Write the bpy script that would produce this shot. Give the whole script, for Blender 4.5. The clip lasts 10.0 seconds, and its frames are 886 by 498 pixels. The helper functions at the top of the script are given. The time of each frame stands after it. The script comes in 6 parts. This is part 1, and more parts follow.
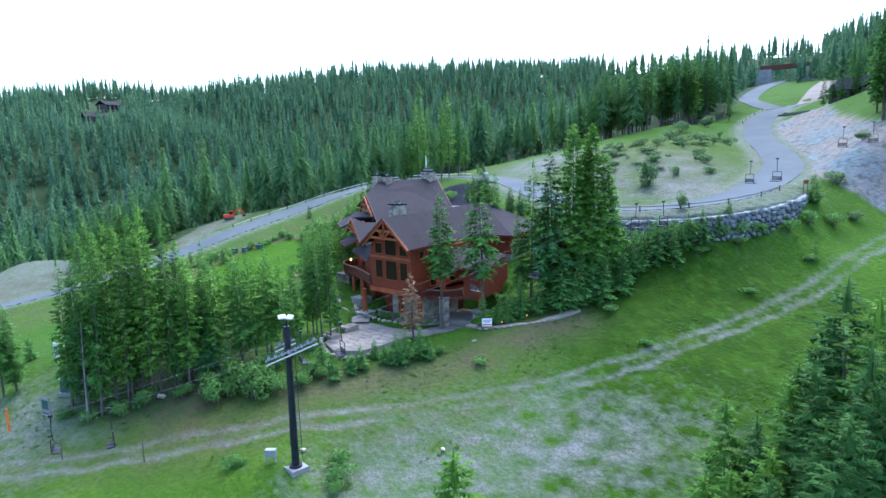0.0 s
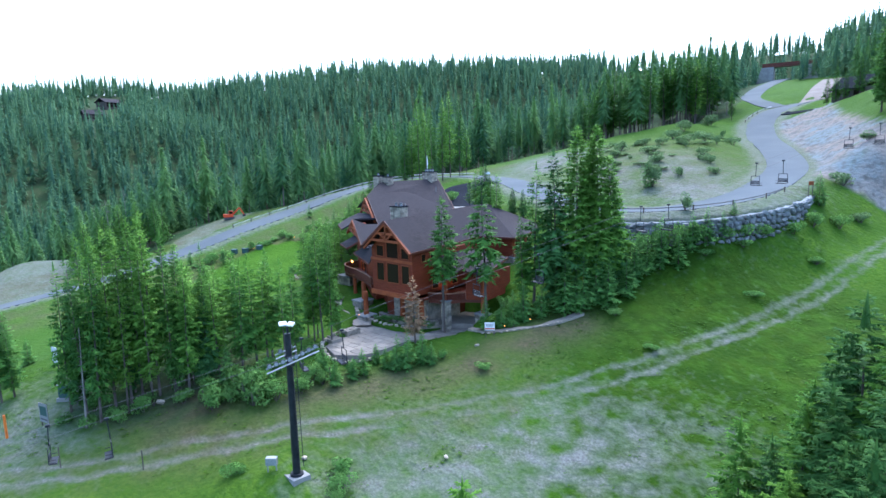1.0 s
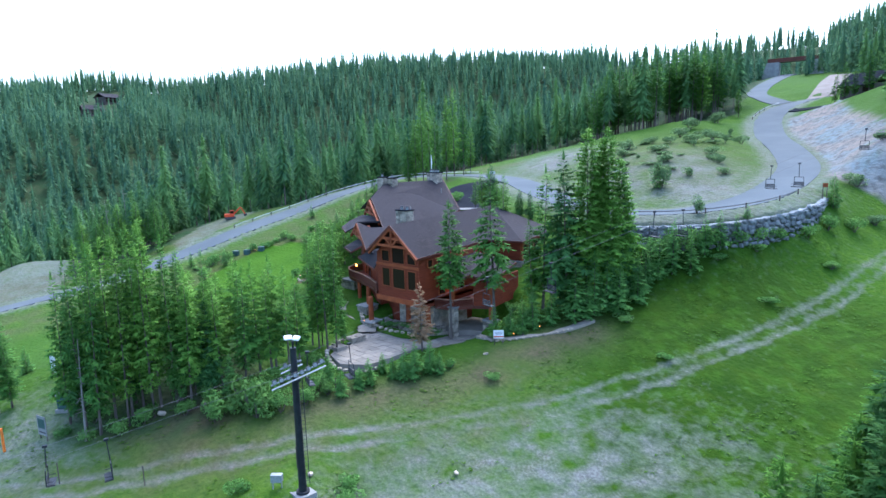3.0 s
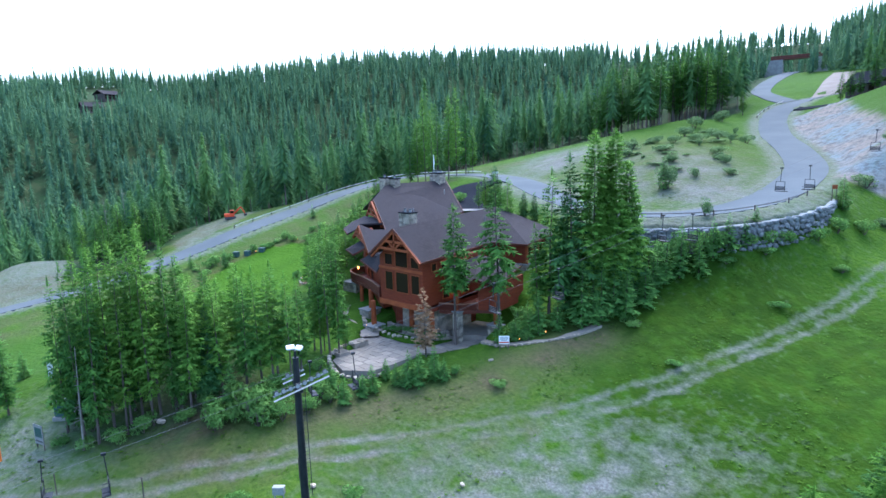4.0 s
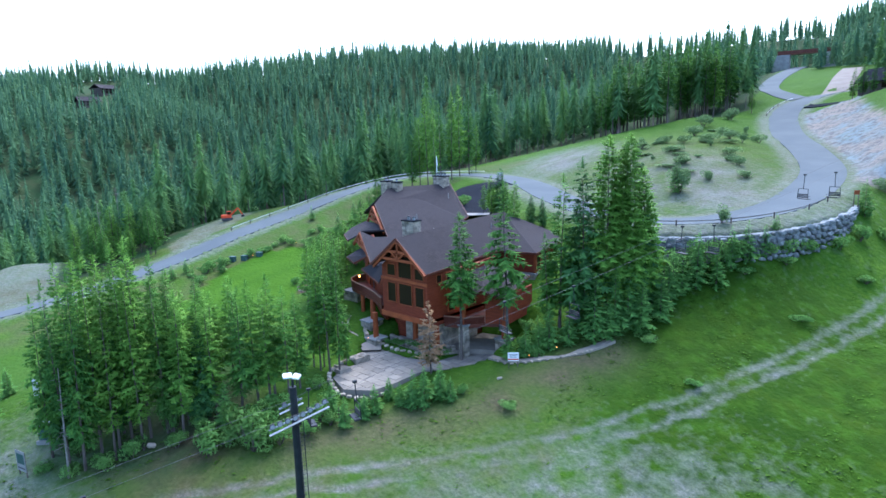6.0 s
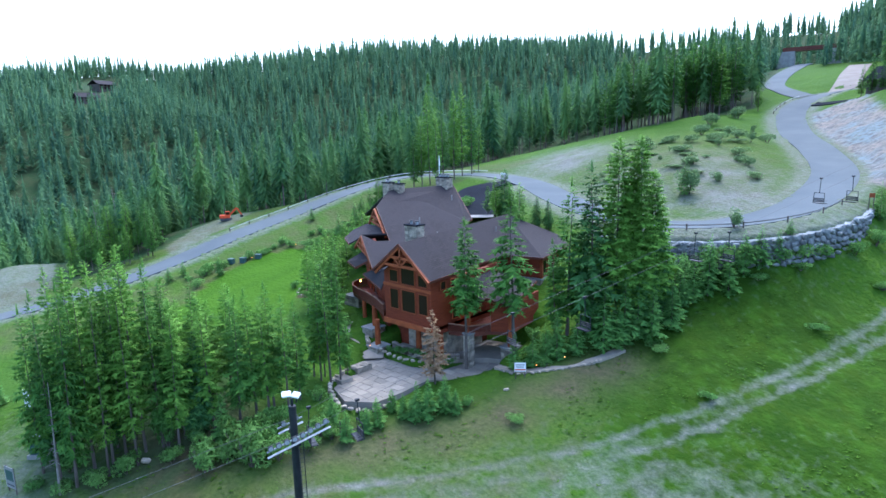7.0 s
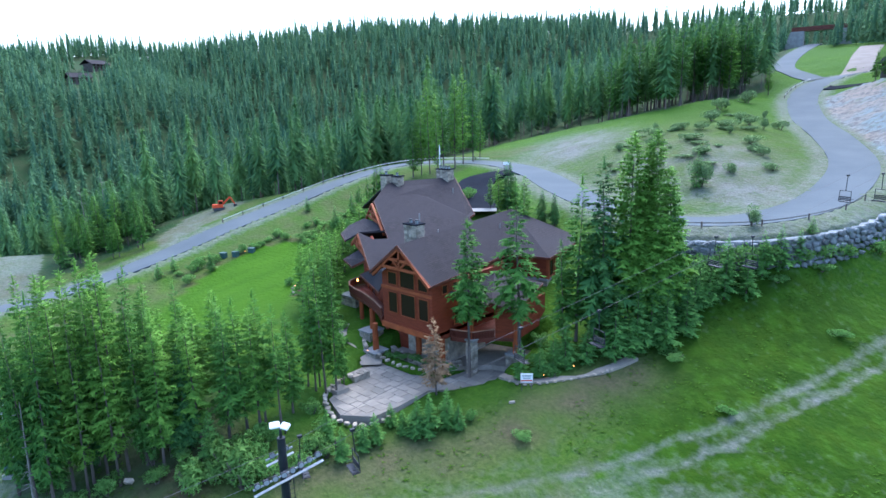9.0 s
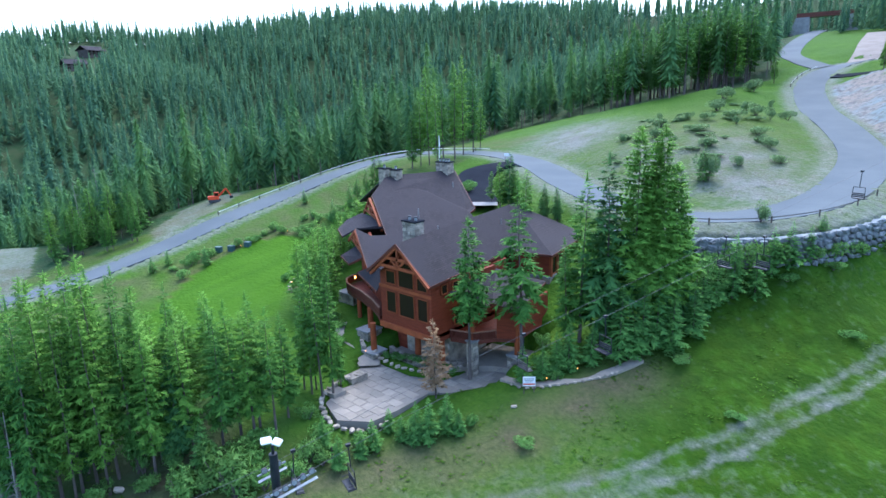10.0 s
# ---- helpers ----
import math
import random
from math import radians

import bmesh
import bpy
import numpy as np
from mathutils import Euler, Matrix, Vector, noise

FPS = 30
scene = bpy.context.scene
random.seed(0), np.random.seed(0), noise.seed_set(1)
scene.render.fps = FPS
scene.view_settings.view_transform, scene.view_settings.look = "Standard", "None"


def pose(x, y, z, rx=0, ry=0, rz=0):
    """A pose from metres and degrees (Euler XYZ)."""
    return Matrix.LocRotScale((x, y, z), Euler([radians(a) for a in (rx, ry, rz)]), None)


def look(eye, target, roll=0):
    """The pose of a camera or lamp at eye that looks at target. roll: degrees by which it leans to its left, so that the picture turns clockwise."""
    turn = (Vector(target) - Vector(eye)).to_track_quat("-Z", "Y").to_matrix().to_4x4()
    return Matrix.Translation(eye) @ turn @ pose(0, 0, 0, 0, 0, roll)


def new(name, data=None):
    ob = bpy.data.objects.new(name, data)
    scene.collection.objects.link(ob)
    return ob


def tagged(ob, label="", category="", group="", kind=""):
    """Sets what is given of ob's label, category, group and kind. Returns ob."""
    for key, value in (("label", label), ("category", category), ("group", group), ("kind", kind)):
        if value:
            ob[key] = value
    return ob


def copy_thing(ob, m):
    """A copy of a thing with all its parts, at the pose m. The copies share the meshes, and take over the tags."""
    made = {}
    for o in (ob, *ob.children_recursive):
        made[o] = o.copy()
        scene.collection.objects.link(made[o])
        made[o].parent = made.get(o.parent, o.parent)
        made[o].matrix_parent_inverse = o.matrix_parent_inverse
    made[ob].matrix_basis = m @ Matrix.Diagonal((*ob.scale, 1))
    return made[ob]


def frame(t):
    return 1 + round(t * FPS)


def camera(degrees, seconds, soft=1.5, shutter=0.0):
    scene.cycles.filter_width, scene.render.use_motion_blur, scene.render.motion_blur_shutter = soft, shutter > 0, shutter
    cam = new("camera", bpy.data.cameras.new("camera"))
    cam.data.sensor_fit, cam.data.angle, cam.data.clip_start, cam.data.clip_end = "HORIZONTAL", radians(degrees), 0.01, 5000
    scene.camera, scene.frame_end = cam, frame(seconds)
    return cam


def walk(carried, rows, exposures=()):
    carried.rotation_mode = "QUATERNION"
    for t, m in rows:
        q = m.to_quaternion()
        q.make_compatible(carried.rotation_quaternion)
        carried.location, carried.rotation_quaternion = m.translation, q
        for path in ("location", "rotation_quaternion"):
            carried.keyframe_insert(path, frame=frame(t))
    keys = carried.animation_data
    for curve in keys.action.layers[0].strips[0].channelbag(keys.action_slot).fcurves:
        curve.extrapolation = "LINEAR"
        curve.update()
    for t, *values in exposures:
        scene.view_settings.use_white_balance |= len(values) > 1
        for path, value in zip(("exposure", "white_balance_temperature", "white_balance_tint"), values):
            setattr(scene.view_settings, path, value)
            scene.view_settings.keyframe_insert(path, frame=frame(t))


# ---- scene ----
cam = camera(72.3, 10.0)
METRES, EYE, TILT, LEAN, TURN = 20.0, 23.5, 0.0, 0.0, 43.0
ROWS = [
    (0.0, 0.0, 0.0, 0.0, -0.23, -8.64, 1.5),
    (0.5, -0.0066, 0.025, 0.016, -0.22, -8.78, 1.51),
    (1.0, -0.0132, 0.0479, 0.0327, -0.23, -8.93, 1.5),
    (1.5, -0.02, 0.0704, 0.0484, -0.24, -9.06, 1.52),
    (2.0, -0.03, 0.0947, 0.0621, -0.25, -9.2, 1.55),
    (2.5, -0.0421, 0.1229, 0.0763, -0.23, -9.34, 1.55),
    (4.0, -0.0827, 0.2283, 0.1247, -0.23, -9.82, 1.52),
    (4.5, -0.0899, 0.277, 0.1432, -0.24, -9.96, 1.5),
    (5.0, -0.0966, 0.3239, 0.1607, -0.27, -10.11, 1.5),
    (5.5, -0.105, 0.375, 0.1786, -0.27, -10.28, 1.5),
    (7.0, -0.1401, 0.5561, 0.2356, -0.26, -10.85, 1.47),
    (7.5, -0.1475, 0.6192, 0.2565, -0.26, -11.15, 1.46),
    (8.0, -0.1516, 0.6777, 0.2769, -0.3, -11.55, 1.46),
    (8.5, -0.1523, 0.7326, 0.2958, -0.32, -12.1, 1.45),
    (9.0, -0.1514, 0.7912, 0.3161, -0.36, -12.77, 1.47),
    (9.5, -0.1507, 0.8507, 0.3355, -0.38, -13.41, 1.48),
    (10.0, -0.1499, 0.9107, 0.3547, -0.39, -14.03, 1.49),
]
walk(cam, [(t, pose(0, 0, EYE, TILT, LEAN, TURN) @ pose(METRES * x, METRES * y, METRES * z, 90 + pitch, roll, yaw)) for t, x, y, z, yaw, pitch, roll in ROWS], [(0.0, 2.33, 5350, 11), (10.0, 2.33, 5350, 11)])

# ---- world and light ----
world = bpy.data.worlds.new("sky")
scene.world = world
world.use_nodes = True
wn, wl = world.node_tree.nodes, world.node_tree.links
sky = wn.new("ShaderNodeTexSky")
sky.sky_type, sky.sun_disc = "NISHITA", False
sky.sun_elevation, sky.sun_rotation = radians(60), radians(-20)
sky.air_density, sky.dust_density, sky.ozone_density = 1.0, 3.0, 1.0
wl.new(sky.outputs["Color"], wn["Background"].inputs["Color"])
wn["Background"].inputs["Strength"].default_value = 0.15
sun = new("sun", bpy.data.lights.new("sun", "SUN"))
sun.data.energy, sun.data.angle, sun.data.color = 0.5, radians(60), (1.0, 0.97, 0.92)
sun.matrix_world = look((0, 0, 0), (0.15, -0.42, -0.90))


# ---- materials ----
def mat(name, rough=0.8, metal=0.0):
    m = bpy.data.materials.new(name)
    m.use_nodes = True
    b = m.node_tree.nodes["Principled BSDF"]
    b.inputs["Roughness"].default_value = rough
    b.inputs["Metallic"].default_value = metal
    b.inputs["Specular IOR Level"].default_value = 0.2
    return m, m.node_tree.nodes, m.node_tree.links, b


def mixed(n, l, fac, a, b):
    x = n.new("ShaderNodeMix")
    x.data_type = "RGBA"
    for value, socket in ((fac, x.inputs[0]), (a, x.inputs[6]), (b, x.inputs[7])):
        if isinstance(value, (int, float)):
            socket.default_value = value
        elif isinstance(value, tuple):
            socket.default_value = (*value, 1)
        else:
            l.new(value, socket)
    return x.outputs[2]


def noisy(n, l, scale, detail=4, low=0.35, high=0.65, coords="Object", stretch=None):
    tc = n.new("ShaderNodeTexCoord")
    src = tc.outputs[coords]
    if stretch:
        mp = n.new("ShaderNodeMapping")
        mp.inputs["Scale"].default_value = stretch
        l.new(src, mp.inputs["Vector"])
        src = mp.outputs["Vector"]
    t = n.new("ShaderNodeTexNoise")
    t.inputs["Scale"].default_value, t.inputs["Detail"].default_value = scale, detail
    l.new(src, t.inputs["Vector"])
    r = n.new("ShaderNodeMapRange")
    r.inputs["From Min"].default_value, r.inputs["From Max"].default_value = low, high
    l.new(t.outputs["Fac"], r.inputs["Value"])
    return r.outputs["Result"]


def attr(n, name):
    a = n.new("ShaderNodeAttribute")
    a.attribute_name = name
    return a.outputs["Fac"]


def bumped(n, l, b, height, strength=0.4, distance=0.05):
    u = n.new("ShaderNodeBump")
    u.inputs["Strength"].default_value, u.inputs["Distance"].default_value = strength, distance
    l.new(height, u.inputs["Height"])
    l.new(u.outputs["Normal"], b.inputs["Normal"])


def simple(name, c1, c2, scale=3.0, rough=0.8, metal=0.0, bump=0.3, dist=0.03, stretch=None, fine=25.0, vary=0.0):
    """Two tones at a broad and a fine scale, with a fine relief; vary: difference between alike pieces."""
    m, n, l, b = mat(name, rough, metal)
    broad = noisy(n, l, scale, 3, stretch=stretch)
    grain = noisy(n, l, fine, 5, 0.3, 0.7, stretch=stretch)
    mid = tuple((p + q) / 2 * 0.85 for p, q in zip(c1, c2))
    col = mixed(n, l, broad, c1, c2)
    g = n.new("ShaderNodeMath")
    g.operation = "MULTIPLY"
    g.inputs[1].default_value = 0.45
    l.new(grain, g.inputs[0])
    col = mixed(n, l, g.outputs[0], col, mid)
    if vary:
        info = n.new("ShaderNodeObjectInfo")
        isl = n.new("ShaderNodeNewGeometry")
        add = n.new("ShaderNodeMath")
        add.operation = "ADD"
        l.new(info.outputs["Random"], add.inputs[0])
        l.new(isl.outputs["Random Per Island"], add.inputs[1])
        fr = n.new("ShaderNodeMath")
        fr.operation = "FRACT"
        l.new(add.outputs[0], fr.inputs[0])
        r = n.new("ShaderNodeMapRange")
        r.inputs["To Min"].default_value, r.inputs["To Max"].default_value = 1 - vary, 1 + vary
        l.new(fr.outputs[0], r.inputs["Value"])
        hsv = n.new("ShaderNodeHueSaturation")
        l.new(r.outputs["Result"], hsv.inputs["Value"])
        l.new(col, hsv.inputs["Color"])
        col = hsv.outputs["Color"]
    l.new(col, b.inputs["Base Color"])
    if bump:
        bumped(n, l, b, grain, bump, dist)
    return m


def foliage(name, dark, light, tips, by_object=True):
    """Leaves: per-tree tone, per-spray tone, some light passing through."""
    m, n, l, b = mat(name, 0.75)
    b.inputs["Specular IOR Level"].default_value = 0.08
    geo = n.new("ShaderNodeNewGeometry")
    if by_object:
        tone = n.new("ShaderNodeObjectInfo").outputs["Random"]
    else:
        tone = attr(n, "tone")
    col = mixed(n, l, tone, dark, light)
    sq = n.new("ShaderNodeMath")
    sq.operation = "POWER"
    sq.inputs[1].default_value = 1.8
    l.new(geo.outputs["Random Per Island"], sq.inputs[0])
    col = mixed(n, l, sq.outputs[0], col, tips)
    l.new(col, b.inputs["Base Color"])
    b.inputs["Subsurface Weight"].default_value = 0.0
    tr = n.new("ShaderNodeBsdfTranslucent")
    l.new(col, tr.inputs["Color"])
    mx = n.new("ShaderNodeMixShader")
    mx.inputs[0].default_value = 0.35
    l.new(b.outputs[0], mx.inputs[1])
    l.new(tr.outputs[0], mx.inputs[2])
    l.new(mx.outputs[0], n["Material Output"].inputs["Surface"])
    return m


NEEDLE = foliage("needles", (0.052, 0.140, 0.030), (0.088, 0.205, 0.036), (0.115, 0.25, 0.042))
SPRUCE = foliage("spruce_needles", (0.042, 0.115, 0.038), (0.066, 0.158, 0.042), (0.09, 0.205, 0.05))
LARCH = foliage("larch_needles", (0.10, 0.235, 0.036), (0.142, 0.285, 0.042), (0.17, 0.32, 0.052))
BRIGHT = foliage("bright_larch_needles", (0.112, 0.255, 0.038), (0.148, 0.30, 0.044), (0.18, 0.34, 0.054))
SAPLING = foliage("young_needles", (0.075, 0.185, 0.048), (0.105, 0.235, 0.052), (0.14, 0.29, 0.062))
# Far and middle woods: distance haze is put into the needles as blue.
NEEDLE_FAR_HAZED = foliage("hazed_forest_needles", (0.050, 0.126, 0.082), (0.104, 0.198, 0.090), (0.125, 0.235, 0.102), False)
NEEDLE_MID_HAZED = foliage("hazed_wood_needles", (0.052, 0.136, 0.070), (0.138, 0.262, 0.072), (0.130, 0.258, 0.080), False)
FRESH = foliage("fresh_needles", (0.052, 0.140, 0.016), (0.078, 0.178, 0.020), (0.105, 0.22, 0.026))
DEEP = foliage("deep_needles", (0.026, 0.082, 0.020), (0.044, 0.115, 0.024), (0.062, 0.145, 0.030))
DRYNEEDLE = foliage("dry_needles", (0.27, 0.17, 0.09), (0.30, 0.19, 0.10), (0.40, 0.28, 0.17))
LEAF = foliage("leaves", (0.072, 0.19, 0.038), (0.13, 0.255, 0.06), (0.15, 0.285, 0.075))
LEAF_STUFF = foliage("weed_leaves", (0.036, 0.092, 0.005), (0.054, 0.116, 0.007), (0.060, 0.125, 0.009), False)
SAGE = foliage("scrub_leaves", (0.105, 0.185, 0.075), (0.135, 0.225, 0.085), (0.16, 0.25, 0.10))
BARK = simple("bark", (0.065, 0.052, 0.043), (0.13, 0.11, 0.098), 2.0, 0.9, stretch=(1, 1, 0.2), vary=0.2)
BIRCH = simple("pale_bark", (0.24, 0.22, 0.20), (0.15, 0.14, 0.125), 3.0, 0.85)
ASPHALT = simple("asphalt", (0.068, 0.083, 0.091), (0.088, 0.104, 0.111), 0.12, 0.95, fine=6.0, bump=0.15)
DRIVE = simple("new_asphalt", (0.009, 0.011, 0.016), (0.013, 0.016, 0.022), 0.4, 1.0, fine=8.0)
DRIVE.node_tree.nodes["Principled BSDF"].inputs["Specular IOR Level"].default_value = 0.04
WOOD = simple("stained_timber", (0.190, 0.038, 0.015), (0.125, 0.026, 0.011), 0.8, 0.7, fine=9.0, stretch=(1, 1, 6), bump=0.4, dist=0.02)
BEAM = simple("timber_beam", (0.27, 0.070, 0.022), (0.185, 0.046, 0.016), 1.2, 0.7, fine=12.0, bump=0.3, vary=0.15)
FASCIA = simple("fascia_board", (0.115, 0.034, 0.022), (0.08, 0.024, 0.016), 1.0, 0.5, fine=10.0)
STONE = simple("ledge_stone", (0.37, 0.32, 0.25), (0.17, 0.15, 0.12), 1.6, 0.85, fine=7.0, bump=0.6, dist=0.06, vary=0.35)
BOULDER = simple("wall_boulder", (0.22, 0.235, 0.235), (0.12, 0.13, 0.135), 0.9, 0.9, fine=5.0, bump=0.7, dist=0.08, vary=0.35)
FLAG = simple("flagstone", (0.285, 0.25, 0.20), (0.22, 0.195, 0.16), 0.9, 0.8, fine=6.0, vary=0.16)
MORTAR = simple("patio_concrete", (0.225, 0.20, 0.165), (0.185, 0.165, 0.14), 0.7, 0.85, fine=8.0)
STEEL = simple("painted_steel", (0.016, 0.018, 0.022), (0.03, 0.033, 0.04), 1.5, 0.5, 0.2, fine=12.0, bump=0.1)
GALV = simple("galvanised_steel", (0.34, 0.36, 0.37), (0.24, 0.26, 0.27), 4.0, 0.6, 0.4, fine=18.0, bump=0.1)
RUBBER = simple("sheave_rubber", (0.05, 0.05, 0.055), (0.08, 0.08, 0.085), 4.0, 0.7)
CONCRETE = simple("concrete", (0.26, 0.26, 0.25), (0.19, 0.19, 0.185), 0.8, 0.85, fine=10.0)
WHITE = simple("white_paint", (0.80, 0.80, 0.80), (0.72, 0.73, 0.74), 1.5, 0.5, fine=10.0, bump=0.1)
ORANGE = simple("orange_paint", (0.75, 0.20, 0.03), (0.60, 0.14, 0.03), 2.0, 0.5, fine=10.0, bump=0.1)
RED = simple("red_paint", (0.62, 0.09, 0.03), (0.48, 0.06, 0.02), 2.0, 0.45, fine=10.0, bump=0.1)
GREENBOX = simple("green_paint", (0.03, 0.07, 0.065), (0.045, 0.09, 0.08), 2.0, 0.5, fine=10.0, bump=0.1)
CAPRAIL = simple("weathered_rail", (0.26, 0.15, 0.10), (0.19, 0.10, 0.065), 1.2, 0.7, fine=12.0)
DARK = simple("dark_interior", (0.03, 0.027, 0.024), (0.045, 0.04, 0.035), 1.0, 0.8)
CABLE = simple("steel_cable", (0.10, 0.10, 0.105), (0.13, 0.13, 0.135), 2.0, 0.7, 0.0)
SAND = simple("bare_dirt", (0.20, 0.175, 0.15), (0.15, 0.13, 0.11), 0.25, 0.95, fine=3.0, bump=0.5)


def glass_mat():
    m, n, l, b = mat("window_glass", 0.04)
    b.inputs["Base Color"].default_value = (0.020, 0.013, 0.009, 1)
    b.inputs["Specular IOR Level"].default_value = 0.12
    return m


GLASS = glass_mat()


def glow(name, color, strength):
    m, n, l, b = mat(name, 0.4)
    b.inputs["Base Color"].default_value = (*color, 1)
    b.inputs["Emission Color"].default_value = (*color, 1)
    b.inputs["Emission Strength"].default_value = strength
    return m


LAMPGLOW = glow("lamp_glow", (1.0, 0.36, 0.08), 1.2)


def shingle_mat():
    """Dark grey-brown asphalt shingles in courses that follow the height."""
    m, n, l, b = mat("shingles", 0.9)
    b.inputs["Specular IOR Level"].default_value = 0.12
    tc = n.new("ShaderNodeTexCoord")
    sep = n.new("ShaderNodeSeparateXYZ")
    l.new(tc.outputs["Object"], sep.inputs[0])
    xy = n.new("ShaderNodeMath")
    xy.operation = "ADD"
    l.new(sep.outputs[0], xy.inputs[0])
    l.new(sep.outputs[1], xy.inputs[1])
    cmb = n.new("ShaderNodeCombineXYZ")
    l.new(xy.outputs[0], cmb.inputs[0])
    l.new(sep.outputs[2], cmb.inputs[1])
    br = n.new("ShaderNodeTexBrick")
    br.inputs["Scale"].default_value = 1.0
    br.inputs["Brick Width"].default_value, br.inputs["Row Height"].default_value = 0.45, 0.16
    br.inputs["Mortar Size"].default_value = 0.012
    br.inputs["Color1"].default_value = (0.027, 0.0235, 0.0255, 1)
    br.inputs["Color2"].default_value = (0.039, 0.034, 0.036, 1)
    br.inputs["Mortar"].default_value = (0.013, 0.0125, 0.0145, 1)
    l.new(cmb.outputs[0], br.inputs["Vector"])
    stain = noisy(n, l, 0.35, 4)
    col = mixed(n, l, stain, br.outputs["Color"], (0.031, 0.028, 0.031))
    l.new(col, b.inputs["Base Color"])
    bumped(n, l, b, br.outputs["Fac"], 0.5, 0.03)
    return m


SHINGLE = shingle_mat()


def ground_mat():
    """Meadow, mown lawn, bare gravelly soil and forest floor, laid by the terrain's own masks and broken up by noise."""
    m, n, l, b = mat("ground", 0.95)
    b.inputs["Specular IOR Level"].default_value = 0.08
    fine = noisy(n, l, 2.2, 6, 0.3, 0.7)
    mid = noisy(n, l, 0.25, 5, 0.35, 0.65)
    wide = noisy(n, l, 0.045, 3, 0.4, 0.6)
    grass = mixed(n, l, mid, (0.037, 0.088, 0.004), (0.071, 0.130, 0.009))
    grass = mixed(n, l, wide, grass, (0.042, 0.088, 0.010))
    grass = mixed(n, l, fine, (0.030, 0.078, 0.007), grass)
    rank = mixed(n, l, mid, (0.015, 0.041, 0.002), (0.029, 0.061, 0.003))
    rank = mixed(n, l, noisy(n, l, 0.7, 5, 0.35, 0.7), rank, (0.019, 0.048, 0.003))
    grass = mixed(n, l, attr(n, "lush"), grass, rank)
    clump = noisy(n, l, 0.55, 6, 0.45, 0.75)
    grass = mixed(n, l, clump, grass, (0.034, 0.082, 0.005))
    soil = mixed(n, l, mid, (0.116, 0.125, 0.116), (0.084, 0.084, 0.068))
    soil = mixed(n, l, noisy(n, l, 4.0, 5, 0.35, 0.7), soil, (0.170, 0.174, 0.160))
    dirt = n.new("ShaderNodeMath")
    dirt.operation = "MULTIPLY_ADD"
    off = n.new("ShaderNodeMath")
    off.operation = "SUBTRACT"
    l.new(noisy(n, l, 1.1, 9, 0.2, 0.8), off.inputs[0])
    off.inputs[1].default_value = 0.5
    l.new(off.outputs[0], dirt.inputs[0])
    dirt.inputs[1].default_value = 0.7
    l.new(attr(n, "dirt"), dirt.inputs[2])
    edge = n.new("ShaderNodeMapRange")
    edge.inputs["From Min"].default_value, edge.inputs["From Max"].default_value = 0.15, 1.25
    l.new(dirt.outputs[0], edge.inputs["Value"])
    col = mixed(n, l, edge.outputs["Result"], grass, soil)
    dry = mixed(n, l, fine, (0.060, 0.061, 0.029), (0.092, 0.080, 0.044))
    col = mixed(n, l, attr(n, "dry"), col, dry)
    lawn = mixed(n, l, noisy(n, l, 0.5, 3, 0.3, 0.7, stretch=(1, 0.15, 1)), (0.032, 0.086, 0.003), (0.044, 0.106, 0.004))
    col = mixed(n, l, attr(n, "lawn"), col, lawn)
    # Dark green over the whole wood mask, the grove patch included.
    woodland = mixed(n, l, mid, (0.022, 0.052, 0.018), (0.040, 0.056, 0.024))
    col = mixed(n, l, attr(n, "wood"), col, woodland)
    mulch = mixed(n, l, fine, (0.06, 0.036, 0.026), (0.10, 0.062, 0.045))
    col = mixed(n, l, attr(n, "mulch"), col, mulch)
    rock = mixed(n, l, noisy(n, l, 0.09, 5, 0.42, 0.58), (0.135, 0.165, 0.172), (0.175, 0.155, 0.135))
    rock = mixed(n, l, noisy(n, l, 0.9, 6, 0.45, 0.7), rock, (0.085, 0.088, 0.080))
    col = mixed(n, l, attr(n, "rock"), col, rock)
    l.new(col, b.inputs["Base Color"])
    bumped(n, l, b, noisy(n, l, 1.6, 7, 0.2, 0.8), 0.7, 0.25)
    return m


GROUND = ground_mat()


# ---- small builders ----
def part(name, bm, material, parent=None, label="", smooth=False):
    me = bpy.data.meshes.new(name)
    bm.normal_update()
    bm.to_mesh(me)
    bm.free()
    me.materials.append(material)
    if smooth:
        me.shade_smooth()
    ob = new(name, me)
    if parent is not None:
        ob.parent = parent
    if label:
        ob["label"] = label
    return ob


def thing(name, label, category, at=(0, 0, 0), turn=0.0, group="", kind=""):
    ob = new(name)
    ob.empty_display_size = 0.2
    ob.matrix_world = pose(*at, 0, 0, turn)
    return tagged(ob, label, category, group, kind)


def box(bm, x0, y0, z0, x1, y1, z1, m=None):
    vs = [bm.verts.new((x, y, z)) for z in (z0, z1) for x, y in ((x0, y0), (x1, y0), (x1, y1), (x0, y1))]
    if m is not None:
        for v in vs:
            v.co = m @ v.co
    for f in ((3, 2, 1, 0), (4, 5, 6, 7), (0, 1, 5, 4), (1, 2, 6, 5), (2, 3, 7, 6), (3, 0, 4, 7)):
        bm.faces.new([vs[i] for i in f])
    return bm


